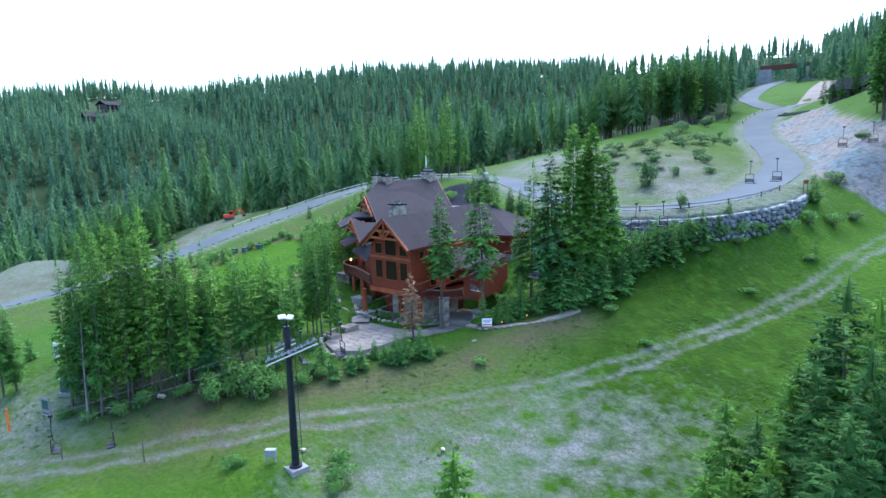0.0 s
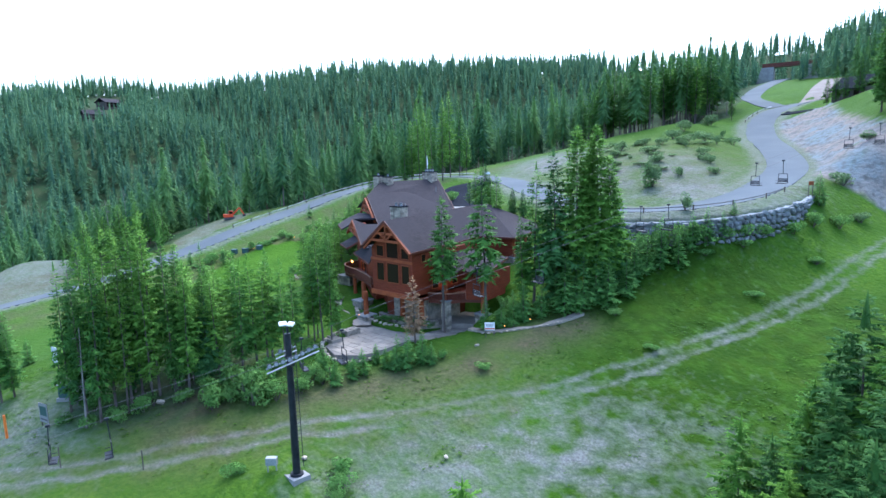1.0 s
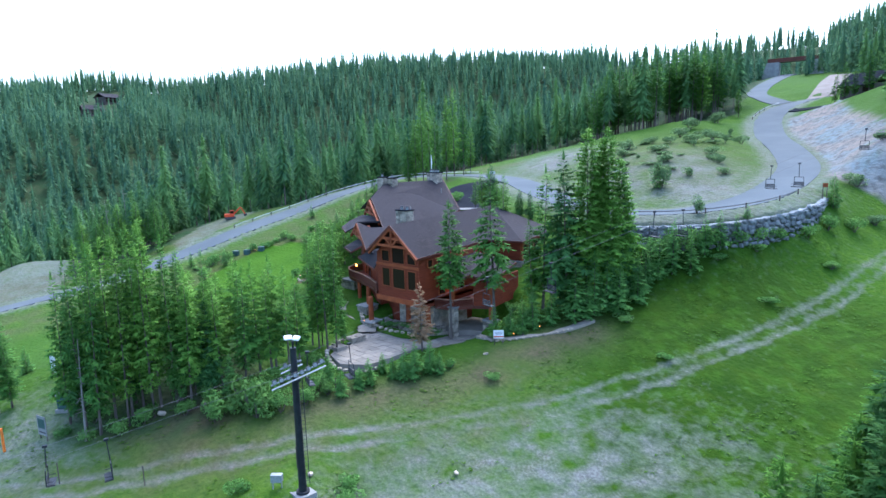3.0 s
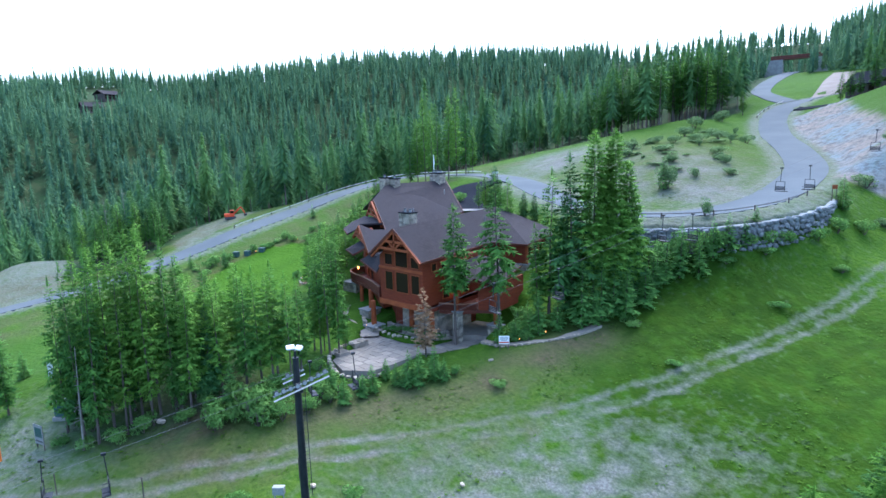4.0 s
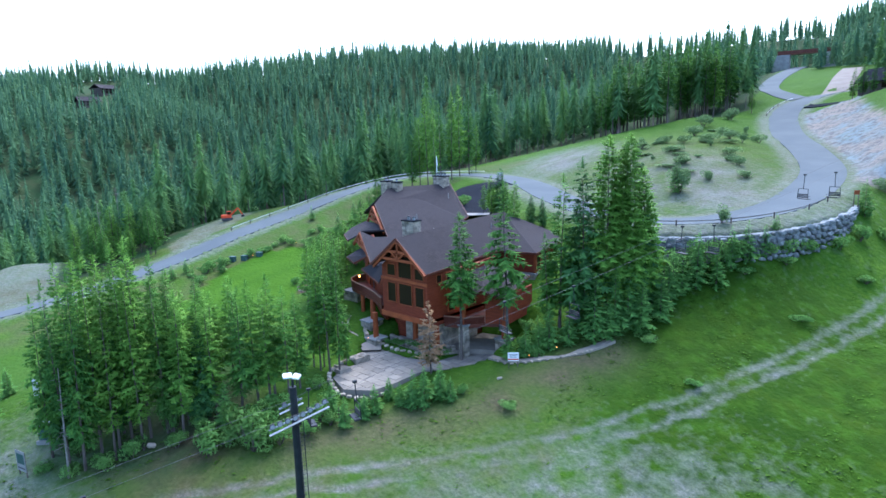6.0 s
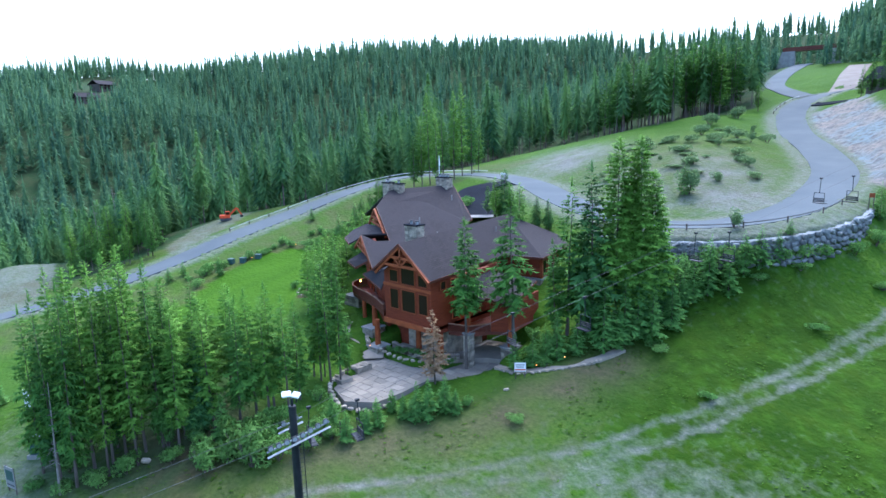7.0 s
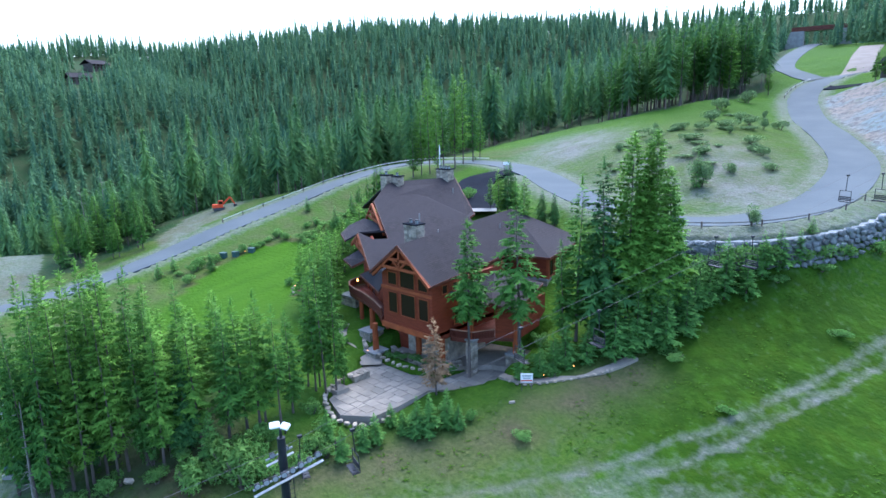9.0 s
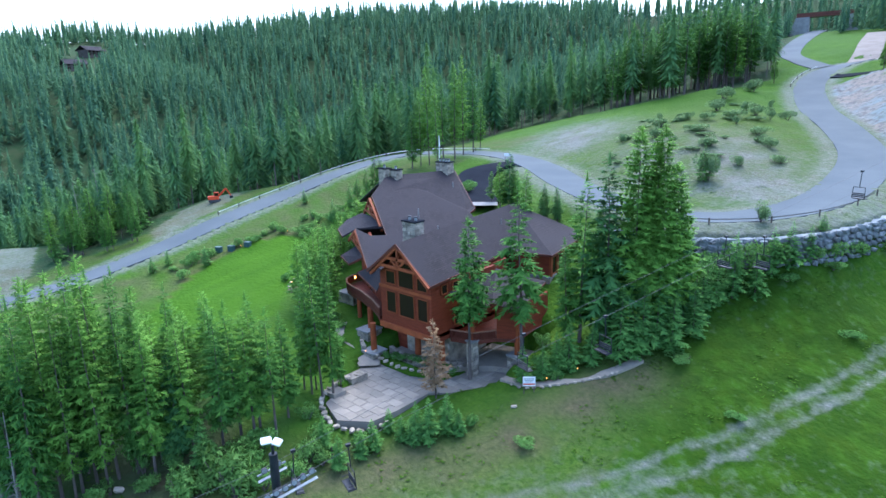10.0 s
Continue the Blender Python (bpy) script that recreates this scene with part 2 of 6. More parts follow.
def rod(bm, p, q, r0, r1=None, sides=8):
    p, q = Vector(p), Vector(q)
    r1 = r0 if r1 is None else r1
    rot = (q - p).to_track_quat("Z", "Y").to_matrix()
    rings = []
    for c, r in ((p, r0), (q, r1)):
        rings.append([bm.verts.new(c + rot @ Vector((math.cos(a) * r, math.sin(a) * r, 0))) for a in [2 * math.pi * i / sides for i in range(sides)]])
    for i in range(sides):
        bm.faces.new((rings[0][i], rings[0][(i + 1) % sides], rings[1][(i + 1) % sides], rings[1][i]))
    bm.faces.new(rings[0][::-1])
    bm.faces.new(rings[1])
    return bm


def beam(bm, p, q, w, h):
    """A squared timber from p to q, w wide and h high."""
    p, q = Vector(p), Vector(q)
    d = (q - p).normalized()
    side = d.cross(Vector((0, 0, 1)))
    side = side.normalized() if side.length > 1e-3 else Vector((1, 0, 0))
    up = side.cross(d).normalized()
    vs = [bm.verts.new(c + side * sx * w / 2 + up * sz * h / 2) for c in (p, q) for sx, sz in ((-1, -1), (1, -1), (1, 1), (-1, 1))]
    for f in ((0, 1, 2, 3), (7, 6, 5, 4), (4, 5, 1, 0), (5, 6, 2, 1), (6, 7, 3, 2), (7, 4, 0, 3)):
        bm.faces.new([vs[i] for i in f])
    return bm


def slab(bm, pts, depth):
    """A plate with the outline pts, depth thick downwards."""
    top = [bm.verts.new(p) for p in pts]
    low = [bm.verts.new((p[0], p[1], p[2] - depth)) for p in pts]
    n = len(pts)
    bm.faces.new(top)
    bm.faces.new(low[::-1])
    for i in range(n):
        bm.faces.new((top[(i + 1) % n], top[i], low[i], low[(i + 1) % n]))
    return bm


def prism(bm, plan, z0, z1):
    return slab(bm, [(x, y, z1) for x, y in plan], z1 - z0)


# ---- terrain ----
ROAD = [(-150, 8, -6.5), (-140, 26, -2.5), (-131, 40, 1.0), (-127.5, 54, 4.6), (-127, 68, 8.2), (-127, 84, 11.6), (-124.5, 98, 15.2), (-118, 109, 17.8),
        (-106, 116, 18.4), (-93, 116, 18.2), (-80, 109, 17.5), (-67, 99, 16.2), (-55, 92.5, 14.9), (-45, 90.5, 14.6), (-37, 93.5, 15.1), (-31.5, 102, 16.3),
        (-30, 115, 18.2), (-32, 131, 20.2), (-39, 151, 23.0), (-48, 172, 26.2), (-54.8, 195, 30.6), (-56, 210, 34.0), (-53.5, 221, 36.4), (-46.5, 227.5, 38.0)]
TRACK = [(-90, -8, -9), (-69, 11, -6.4), (-57.5, 27, -4.3), (-48.5, 36.5, -3.4), (-41, 45.5, -2.0), (-33, 56.5, -0.9), (-27, 68, 1.1), (-19.5, 87, 4.7), (-12.5, 110, 9.4), (-3, 145, 17)]
PATIO = [(-62.2, 44.1), (-63.6, 46.9), (-63.2, 49.0), (-66.6, 52.0), (-67.4, 54.6), (-64.4, 54.0), (-60.0, 54.0), (-56.4, 55.6), (-55.8, 58.6), (-56.2, 61.5), (-54.2, 62.5), (-51.6, 61.4), (-50.4, 58.6),
         (-52.3, 55.6), (-55.6, 52.4), (-55.5, 47.8), (-55.8, 44.7), (-58.6, 42.8)]
LAWN = [(-92, 34), (-104, 44), (-112, 58), (-110, 70), (-101, 73), (-94, 67), (-90, 58), (-83, 52), (-80, 42), (-84, 34)]


def spline(pts, step):
    """Even points along a smooth line through pts."""
    p = np.array(pts, float)
    out = []
    for i in range(len(p) - 1):
        a, b, c, d = p[max(i - 1, 0)], p[i], p[i + 1], p[min(i + 2, len(p) - 1)]
        for t in np.linspace(0, 1, max(2, int(np.linalg.norm(c - b) / step) + 1))[:-1]:
            out.append(0.5 * (2 * b + (c - a) * t + (2 * a - 5 * b + 4 * c - d) * t * t + (3 * b - a - 3 * c + d) * t ** 3))
    out.append(p[-1])
    return np.array(out)


DRIVEWAY = [(-74.8, 84.2, 14.2), (-80.6, 90.2, 14.9), (-85.9, 96.8, 15.8), (-88.2, 101.6, 16.7), (-87.6, 105.6, 17.3), (-85.8, 108.0, 17.6)]
UPPER = [(-57, 222, 36.8), (-64, 229, 38.4), (-70, 238, 40.2), (-73.6, 249, 42.2), (-76.4, 269, 46.2), (-79, 296, 50.6), (-80, 316, 53.6)]
SPUR = [(-49.5, 226, 38.0), (-49.8, 238, 40.2), (-52.0, 258, 44.4), (-54.5, 286, 49.2)]
SIDEPAD = [(-52, 207.5, 33.8), (-46, 206, 34.3), (-38, 204, 35.0)]
ROADLINE, TRACKLINE = spline(ROAD, 1.5), spline(TRACK, 1.0)


def side_line(line, off):
    t = np.gradient(line[:, :2], axis=0)
    t /= np.linalg.norm(t, axis=1)[:, None]
    q = line.copy()
    q[:, 0] += -t[:, 1] * off
    q[:, 1] += t[:, 0] * off
    return q


def near_line(x, y, line):
    """Distance to a line and its height there."""
    x, y = np.asarray(x, float).ravel(), np.asarray(y, float).ravel()
    d, z = np.empty(len(x)), np.empty(len(x))
    for i in range(0, len(x), 20000):
        q = (x[i:i + 20000, None] - line[None, :, 0]) ** 2 + (y[i:i + 20000, None] - line[None, :, 1]) ** 2
        k = q.argmin(1)
        d[i:i + 20000], z[i:i + 20000] = np.sqrt(q[np.arange(len(k)), k]), line[k, 2]
    return d, z


def inside(x, y, poly):
    x, y = np.asarray(x, float), np.asarray(y, float)
    res = np.zeros(x.shape, bool)
    for (x0, y0), (x1, y1) in zip(poly, poly[1:] + poly[:1]):
        cross = (y0 > y) != (y1 > y)
        res ^= cross & (x < (x1 - x0) * (y - y0) / (y1 - y0 + 1e-12) + x0)
    return res


W0, W1 = int(np.argmin(np.hypot(ROADLINE[:, 0] + 52, ROADLINE[:, 1] - 91.5))), int(np.argmin(np.hypot(ROADLINE[:, 0] + 30, ROADLINE[:, 1] - 112)))
WALLLINE = side_line(ROADLINE, -7.2)[W0:W1]
BENCH = [(p[0], p[1]) for p in ROADLINE[W0:W1]] + [(p[0], p[1]) for p in WALLLINE[::-1]]


def slope_plane(x, y):
    return -1.85 - 0.197 * (x + 30.6) + 0.274 * (y - 55)


def relief_samples():
    """Heights that the terrain runs through: road benches, ski slope, house terraces, valley and ridges."""
    s = []
    rl = ROADLINE[::5]
    for off in (-4.5, 0, 4.5):
        s += [tuple(p) for p in side_line(ROADLINE, off)[::5]]
    s += [tuple(p) for off in (-3.4, 0, 3.4) for p in side_line(spline(DRIVEWAY, 3.0), off)]
    s += [tuple(p) for line in (UPPER, SPUR, SIDEPAD) for off in (-3, 3) for p in side_line(spline(line, 4.0), off)[3:]]
    for x in range(-84, -9, 10):
        for y in range(22, 76, 9):
            if x > -70 + (y - 22) * 0.62 or (y < 42 and x < -62):
                s.append((x, y, max(slope_plane(x, y), -8)))
    for x, y, z in ((-20, 95, 6.6), (-18, 106, 9.6), (-24, 94, 7.8), (-32, 84.5, 7.6), (-42, 80.5, 8.4), (-12, 105, 8.6), (-2, 130, 14), (-14, 122, 13.5), (-46, 28.6, -4.3), (-48, 31, -4.0)):
        s.append((x, y, z))
    for x, y, z in ((0, 0, -13), (-20, 10, -8.5), (-40, 5, -8), (-60, -5, -9), (20, 30, -12), (30, 80, 4), (0, 60, -5), (40, -40, -22), (-60, -60, -18)):
        s.append((x, y, z))
    # house platform, lawn, driveway court
    for x, y, z in ((-66, 54, 1.2), (-58, 50, 0.4), (-52, 56, 1.0), (-47, 62, 2.4), (-45, 72, 5.2), (-70, 60, 3.2), (-80, 55, 3.2), (-86, 64, 4.4), (-90, 75, 8.5), 
                    (-66, 82, 13.4), (-60, 84, 12.6), (-95, 60, 3.8), (-104, 58, 4.2), (-98, 48, 2.2), (-88, 40, 1.2), (-106, 72, 7.0), (-112, 86, 11.0), (-100, 96, 14.5),
                    (-100, 36, -0.5), (-115, 40, 0.5), (-110, 22, -3.0), (-90, 20, -1.2), (-125, 10, -6.5)):
        s.append((x, y, z))
    # knoll inside the bend, cut bank outside it
    for x, y, z in ((-52, 108, 18.5), (-52, 122, 22.5), (-66, 118, 21.0), (-62, 140, 25.5), (-50, 146, 25.0), (-80, 130, 22.0), (-75, 150, 26.0), (-45, 128, 21.5), (-70, 175, 31),
                    (-17, 128, 24.0), (-20, 150, 28.5), (-24, 172, 33.0), (-8, 140, 29.0), (0, 160, 35), (-30, 200, 38)):
        s.append((x, y, z))
    # valley beyond the road, then the wooded mountain
    for x, y, z in ((-147, 64, 6.2), (-152, 80, 9.2), (-142, 70, 8.0), (-158, 66, 5.6), (-165, 45, 0.6), (-178, 38, 0.2), (-150, 110, 9), (-185, 90, -6), (-230, 120, -12), (-200, 40, -16), (-260, 60, -20), (-170, 150, 10), (-230, 200, 8),
                    (-120, 150, 20.0), (-110, 200, 26), (-150, 220, 22), (-320, 200, 10), (-300, 300, 32), (-200, 320, 40), (-100, 300, 48), (-40, 340, 52)):
        s.append((x, y, z))
    return np.array(s)


SAMPLES = relief_samples()


def far_relief(x, y):
    """The mountain behind: a long wooded ridge that climbs to the right."""
    r = np.hypot(x, y)
    az = np.degrees(np.arctan2(x, y))
    crest = np.interp(az, [-180, -110, -84, -70, -60, -46, -30, -22, -12, -4, 20, 60, 180], [10, 30, 66, 86, 90, 90, 106, 102, 92, 118, 130, 60, 10])
    rise = np.clip((r - 230) / 420, 0, 1)
    rise = rise * rise * (3 - 2 * rise)
    fold = 7 * np.sin(x * 0.017 + y * 0.006) + 5 * np.sin(y * 0.021 - x * 0.011 + 1.3)
    gx, gy = x + 548, y - 244
    along = np.clip((gx * 229 - gy * 37) / 53810, -0.3, 1)
    gully = 15 * np.exp(-((gx - along * 229) ** 2 + (gy + along * 37) ** 2) / 900)
    return -14 - gully + (crest + 14) * rise + fold * np.clip((r - 260) / 150, 0, 1) - np.clip(r - 700, 0, None) * 0.12


def fit_relief():
    p = SAMPLES
    ring = []
    for az in range(-180, 180, 12):
        for r in (420, 560, 800):
            x, y = r * math.sin(radians(az)), r * math.cos(radians(az))
            ring.append((x, y, float(far_relief(np.array(x), np.array(y)))))
    p = np.vstack([p, ring])
    d = np.hypot(p[:, None, 0] - p[None, :, 0], p[:, None, 1] - p[None, :, 1])
    k = np.sqrt(d * d + 9.0)
    n = len(p)
    a = np.zeros((n + 1, n + 1))
    a[:n, :n] = k - 0.4 * np.eye(n)
    a[:n, n] = a[n, :n] = 1
    w = np.linalg.solve(a, np.append(p[:, 2], 0))
    return p, w


RELIEF, WEIGHT = fit_relief()


def ground_height(x, y):
    x, y = np.asarray(x, float).ravel(), np.asarray(y, float).ravel()
    z = np.empty(len(x))
    for i in range(0, len(x), 8000):
        d2 = (x[i:i + 8000, None] - RELIEF[None, :, 0]) ** 2 + (y[i:i + 8000, None] - RELIEF[None, :, 1]) ** 2
        z[i:i + 8000] = np.sqrt(d2 + 9.0) @ WEIGHT[:-1] + WEIGHT[-1]
    far = far_relief(x, y)
    r = np.hypot(x, y)
    k = np.clip((r - 380) / 120, 0, 1)
    z = z * (1 - k) + far * k
    d, rz = near_line(x, y, ROADLINE)
    k = np.clip((d - 4.6) / 3.0, 0, 1)
    # above the stone wall the bench runs level to the wall's back
    dw, wz = near_line(x, y, WALLLINE)
    bench = inside(x, y, BENCH)
    k = np.where(bench, 0, np.where(dw < 1.6, np.maximum(k, 1 - np.clip(dw - 1, 0, 1)), k))
    return (rz - 0.05 - np.clip(d - 4.4, 0, 3) * 0.35 * bench) * (1 - k) + z * k


def ground_at(x, y):
    return float(ground_height(np.array([x]), np.array([y]))[0])
# ---- end of terrain ----


# ---- ground, road, ski track ----
def axis(lo, fine0, fine1, hi, fine, mid0, mid1, mid):
    a = list(np.arange(fine0, fine1, fine))
    a = list(np.arange(mid0, fine0, mid)) + a + list(np.arange(fine1, mid1, mid))
    step, p = mid, a[0]
    while p > lo:
        step *= 1.16
        p -= step
        a.insert(0, p)
    step, p = mid, a[-1]
    while p < hi:
        step *= 1.16
        p += step
        a.append(p)
    return np.array(a)


def smooth01(v, a, b):
    t = np.clip((v - a) / (b - a), 0, 1)
    return t * t * (3 - 2 * t)


def value_noise(x, y, s, seed):
    """Soft noise from a few crossed waves."""
    rng = np.random.RandomState(seed)
    z = 0
    for k in range(6):
        a, f, p = rng.uniform(0, 6.28), rng.uniform(0.6, 1.7) / s, rng.uniform(0, 6.28)
        z = z + np.sin((x * np.cos(a) + y * np.sin(a)) * f * 6.28 + p + 1.7 * np.sin((x * np.sin(a) - y * np.cos(a)) * f * 3.1 + p))
    return z / 6


FOREST_EDGE = [(-140, -40), (-150, 10), (-146, 40), (-140, 60), (-141, 84), (-137, 100), (-128, 118), (-121, 130), (-127, 150), (-134, 178), (-124, 192), (-110, 188), (-97, 174), (-87, 169), (-77, 171), (-72, 188), (-67, 206), (-72, 226),
               (-75, 260), (-92, 330), (-100, 420), (-40, 620), (60, 1000), (-900, 1000), (-1400, 0), (-700, -300)]


def build_ground():
    xs = axis(-3000, -92, -4, 2500, 0.6, -175, 30, 1.5)
    ys = axis(-2500, 6, 112, 3500, 0.6, -60, 245, 1.5)
    gx, gy = np.meshgrid(xs, ys)
    x, y = gx.ravel(), gy.ravel()
    z = ground_height(x, y)
    droad, rz = near_line(x, y, ROADLINE)
    dtrack, _ = near_line(x, y, TRACKLINE)
    near = np.hypot(x, y) < 260
    z = z + np.where(near & (droad > 6), 0.10 * value_noise(x, y, 5, 3) + 0.25 * value_noise(x, y, 17, 4), 0)
    wander = dtrack + 0.45 * value_noise(x, y, 7, 91)
    rut = np.exp(-((wander - 1.05) / 0.42) ** 2) * (0.8 + 0.3 * value_noise(x, y, 3.1, 95))
    z = z - 0.12 * rut * near
    z = np.where(droad < 3.0, z - 0.35, z)
    ddrive, _ = near_line(x, y, spline(DRIVEWAY, 1.0))
    z = np.where((ddrive < 4.2) & (droad > 3.3), z - 0.45, z)
    lawn = inside(x, y, LAWN) & near
    z = np.where(inside(x, y, PATIO), np.minimum(z - 0.6, -0.1), z)
    z = np.where(inside(x, y, [(-66.5, 55.5), (-57, 55.3), (-53, 58.5), (-50.0, 61.5), (-50.6, 68), (-66, 66)]), np.minimum(z, 0.7), z)
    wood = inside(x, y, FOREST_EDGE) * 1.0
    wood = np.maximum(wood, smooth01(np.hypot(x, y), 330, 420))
    groves = smooth01(np.exp(-((x + 70) / 9) ** 2 - ((y - 29) / 10) ** 2) + 0.25 * value_noise(x, y, 5, 19), 0.15, 0.75)
    # bare soil: the track's ruts, the worn fan beside the tower, road shoulders, the knoll and cut bank
    worn = 0.5 + 0.5 * value_noise(x, y, 11, 71)
    keen = 1 - smooth01(x, -48, -40)
    dirt = np.maximum(0.55 + 0.35 * worn + 0.35 * value_noise(x, y, 4.5, 93), 1.15 * keen) * rut + (0.02 + 0.3 * worn) * np.exp(-(wander / 2.6) ** 2)
    fan = np.exp(-(((x + 30) * 0.75 + (y - 47) * 0.66) / 17) ** 2 - ((-(x + 30) * 0.66 + (y - 47) * 0.75) / 8.5) ** 2)
    streak = value_noise(0.83 * x + 0.56 * y, 2.6 * (-0.56 * x + 0.83 * y), 9, 17)
    dirt = np.maximum(dirt, fan * (0.74 + 0.45 * value_noise(x, y, 6, 7) + 0.3 * value_noise(x, y, 2.5, 6) + 0.5 * streak))
    apron = np.exp(-((x + 36) / 11) ** 2 - ((y - 38) / 8) ** 2)
    dirt = np.maximum(dirt, apron * (0.80 + 0.4 * value_noise(x, y, 5, 27) + 0.4 * streak))
    lush = smooth01(x + 0.45 * (y - 50) + 4 * value_noise(x, y, 14, 29), -38, -24) * smooth01(100 - y, 0, 14) * (np.hypot(x, y) < 140)
    fan2 = np.exp(-((x + 41) / 7) ** 2 - ((y - 32) / 7) ** 2)
    dirt = np.maximum(dirt, fan2 * (0.75 + 0.5 * value_noise(x, y, 4, 8)))
    left = np.exp(-((x + 75) / 10) ** 2 - ((y - 14) / 8) ** 2)
    dirt = np.maximum(dirt, left * (0.8 + 0.5 * value_noise(x, y, 4, 9)))
    dirt = np.maximum(dirt, 0.9 * np.exp(-((droad - 4.5) / 2.2) ** 2))
    bench = inside(x, y, BENCH)
    dirt = np.where(bench, 0.85 + 0.2 * value_noise(x, y, 3, 5), dirt)
    knoll = np.exp(-((x + 50) / 22) ** 2 - ((y - 112) / 20) ** 2)
    dirt = np.maximum(dirt, knoll * (0.86 + 0.6 * value_noise(x, y, 12, 11) + 0.45 * value_noise(x, y, 4, 12)))
    front = np.exp(-((x + 40) / 12) ** 2 - ((y - 106) / 9) ** 2)
    dirt = np.maximum(dirt, front * (1.15 + 0.4 * value_noise(x, y, 5, 13)))
    knoll2 = np.exp(-((x + 84) / 12) ** 2 - ((y - 126) / 10) ** 2)
    dirt = np.maximum(dirt, knoll2 * (1.05 + 0.4 * value_noise(x, y, 9, 14)))
    face = np.exp(-(((x + 86) * 0.8 + (y - 132) * 0.6) / 13) ** 2 - ((-(x + 86) * 0.6 + (y - 132) * 0.8) / 17) ** 2)
    dirt = np.maximum(dirt, face * (1.15 + 0.5 * value_noise(x, y, 7, 37)))
    yard = inside(x, y, [(-132, 57), (-141, 59), (-148, 68), (-150, 80), (-143, 82), (-136, 72)]) | inside(x, y, [(-138, 34), (-150, 40), (-176, 48), (-178, 30), (-150, 20)])
    dirt = np.where(yard, 0.9, dirt)
    wood = np.where(yard, 0, wood)
    east = inside(x, y, [(-27, 121), (-29, 134), (-35, 151), (-44, 172), (-51, 196), (-34, 212), (-20, 180), (-12, 140), (-10, 121)])
    rock = east * smooth01(droad, 4.2, 5.5) * (1 - smooth01(droad, 14, 22))
    rock = smooth01(rock * (0.86 + 0.25 * value_noise(x, y, 9, 21) + 0.3 * value_noise(x, y, 3.5, 22)), 0.3, 0.75)
    z = z + rock * (0.55 * value_noise(x, y, 4.2, 24) + 0.3 * value_noise(x, y, 1.9, 25))
    # worn dry band along the edge of the house trees
    edge = side_line(spline([(-56, 36, 0), (-50, 43, 0), (-44, 53, 0), (-41.5, 60, 0), (-39.5, 66, 0)], 1.0), 0)
    de, _ = near_line(x, y, edge)
    dry = np.exp(-(de / 3.6) ** 2) * (0.8 + 0.5 * value_noise(x, y, 7, 31))
    dry = np.maximum(dry, 0.55 * np.exp(-(dtrack / 4.5) ** 2) * (0.5 + 0.6 * value_noise(x, y, 6, 33)) * (x < -36))
    bed, _ = near_line(x, y, spline([(-104, 45, 0), (-112, 57, 0), (-110.5, 68, 0), (-107, 75, 0)], 1.0))
    mulch = np.exp(-((bed + 0.5) / 1.1) ** 2) * ~lawn * (0.7 + 0.5 * value_noise(x, y, 5, 61))
    pad = np.exp(-((x + 90.0) / 2.4) ** 2 - ((y - 61) / 3.2) ** 2)
    mulch = np.maximum(mulch, smooth01(pad, 0.3, 0.5) * ~lawn)
    bank = smooth01(droad, 6, 9) * (1 - smooth01(droad, 18, 24)) * (x < -98) * ~lawn
    dry = np.maximum(dry, 0.48 * np.exp(-((x + 56) / 26) ** 2 - ((y - 126) / 30) ** 2) * (0.8 + 0.5 * value_noise(x, y, 8, 83)))
    dry = np.maximum(dry, bank * (0.35 + 0.45 * value_noise(x, y, 6, 81)))
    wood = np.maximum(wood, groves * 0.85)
    duff = np.exp(-((x + 63) / 8) ** 2 - ((y - 28) / 7) ** 2)
    mulch = np.maximum(mulch, 0.55 * duff * (0.7 + 0.6 * value_noise(x, y, 4, 62)))
    me = bpy.data.meshes.new("ground")
    nx, ny = len(xs), len(ys)
    i = np.arange(nx * ny).reshape(ny, nx)
    quads = np.stack([i[:-1, :-1], i[:-1, 1:], i[1:, 1:], i[1:, :-1]], -1).reshape(-1, 4)
    me.vertices.add(nx * ny)
    me.vertices.foreach_set("co", np.stack([x, y, z], 1).astype(np.float32).ravel())
    me.loops.add(quads.size)
    me.loops.foreach_set("vertex_index", quads.astype(np.int32).ravel())
    me.polygons.add(len(quads))
    me.polygons.foreach_set("loop_start", np.arange(0, quads.size, 4, dtype=np.int32))
    me.update(calc_edges=True)
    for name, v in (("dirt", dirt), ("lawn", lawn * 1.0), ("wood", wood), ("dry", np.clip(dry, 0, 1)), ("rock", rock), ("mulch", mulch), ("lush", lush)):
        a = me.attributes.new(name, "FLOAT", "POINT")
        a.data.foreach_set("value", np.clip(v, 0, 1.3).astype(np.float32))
    me.materials.append(GROUND)
    me.shade_smooth()
    return tagged(new("ground", me), "grassy ski slope with bare soil and wooded mountain", "ground", kind="structure")


build_ground()


def ribbon(line, offs, lift, drop=0.25, follow=False):
    """A road surface with side faces: cross-section offs, lifted over the line."""
    bm = bmesh.new()
    rows = []
    sides = [side_line(line, o) for o in offs]
    if follow:
        sides = [[(p[0], p[1], ground_at(p[0], p[1])) for p in s] for s in sides]
    for k in range(len(line)):
        row = [bm.verts.new((s[k][0], s[k][1], s[k][2] + lift)) for s in sides]
        row.insert(0, bm.verts.new((sides[0][k][0], sides[0][k][1], sides[0][k][2] + lift - drop)))
        row.append(bm.verts.new((sides[-1][k][0], sides[-1][k][1], sides[-1][k][2] + lift - drop)))
        rows.append(row)
    for a, b in zip(rows, rows[1:]):
        for j in range(len(a) - 1):
            bm.faces.new((a[j + 1], a[j], b[j], b[j + 1]))
    return bm


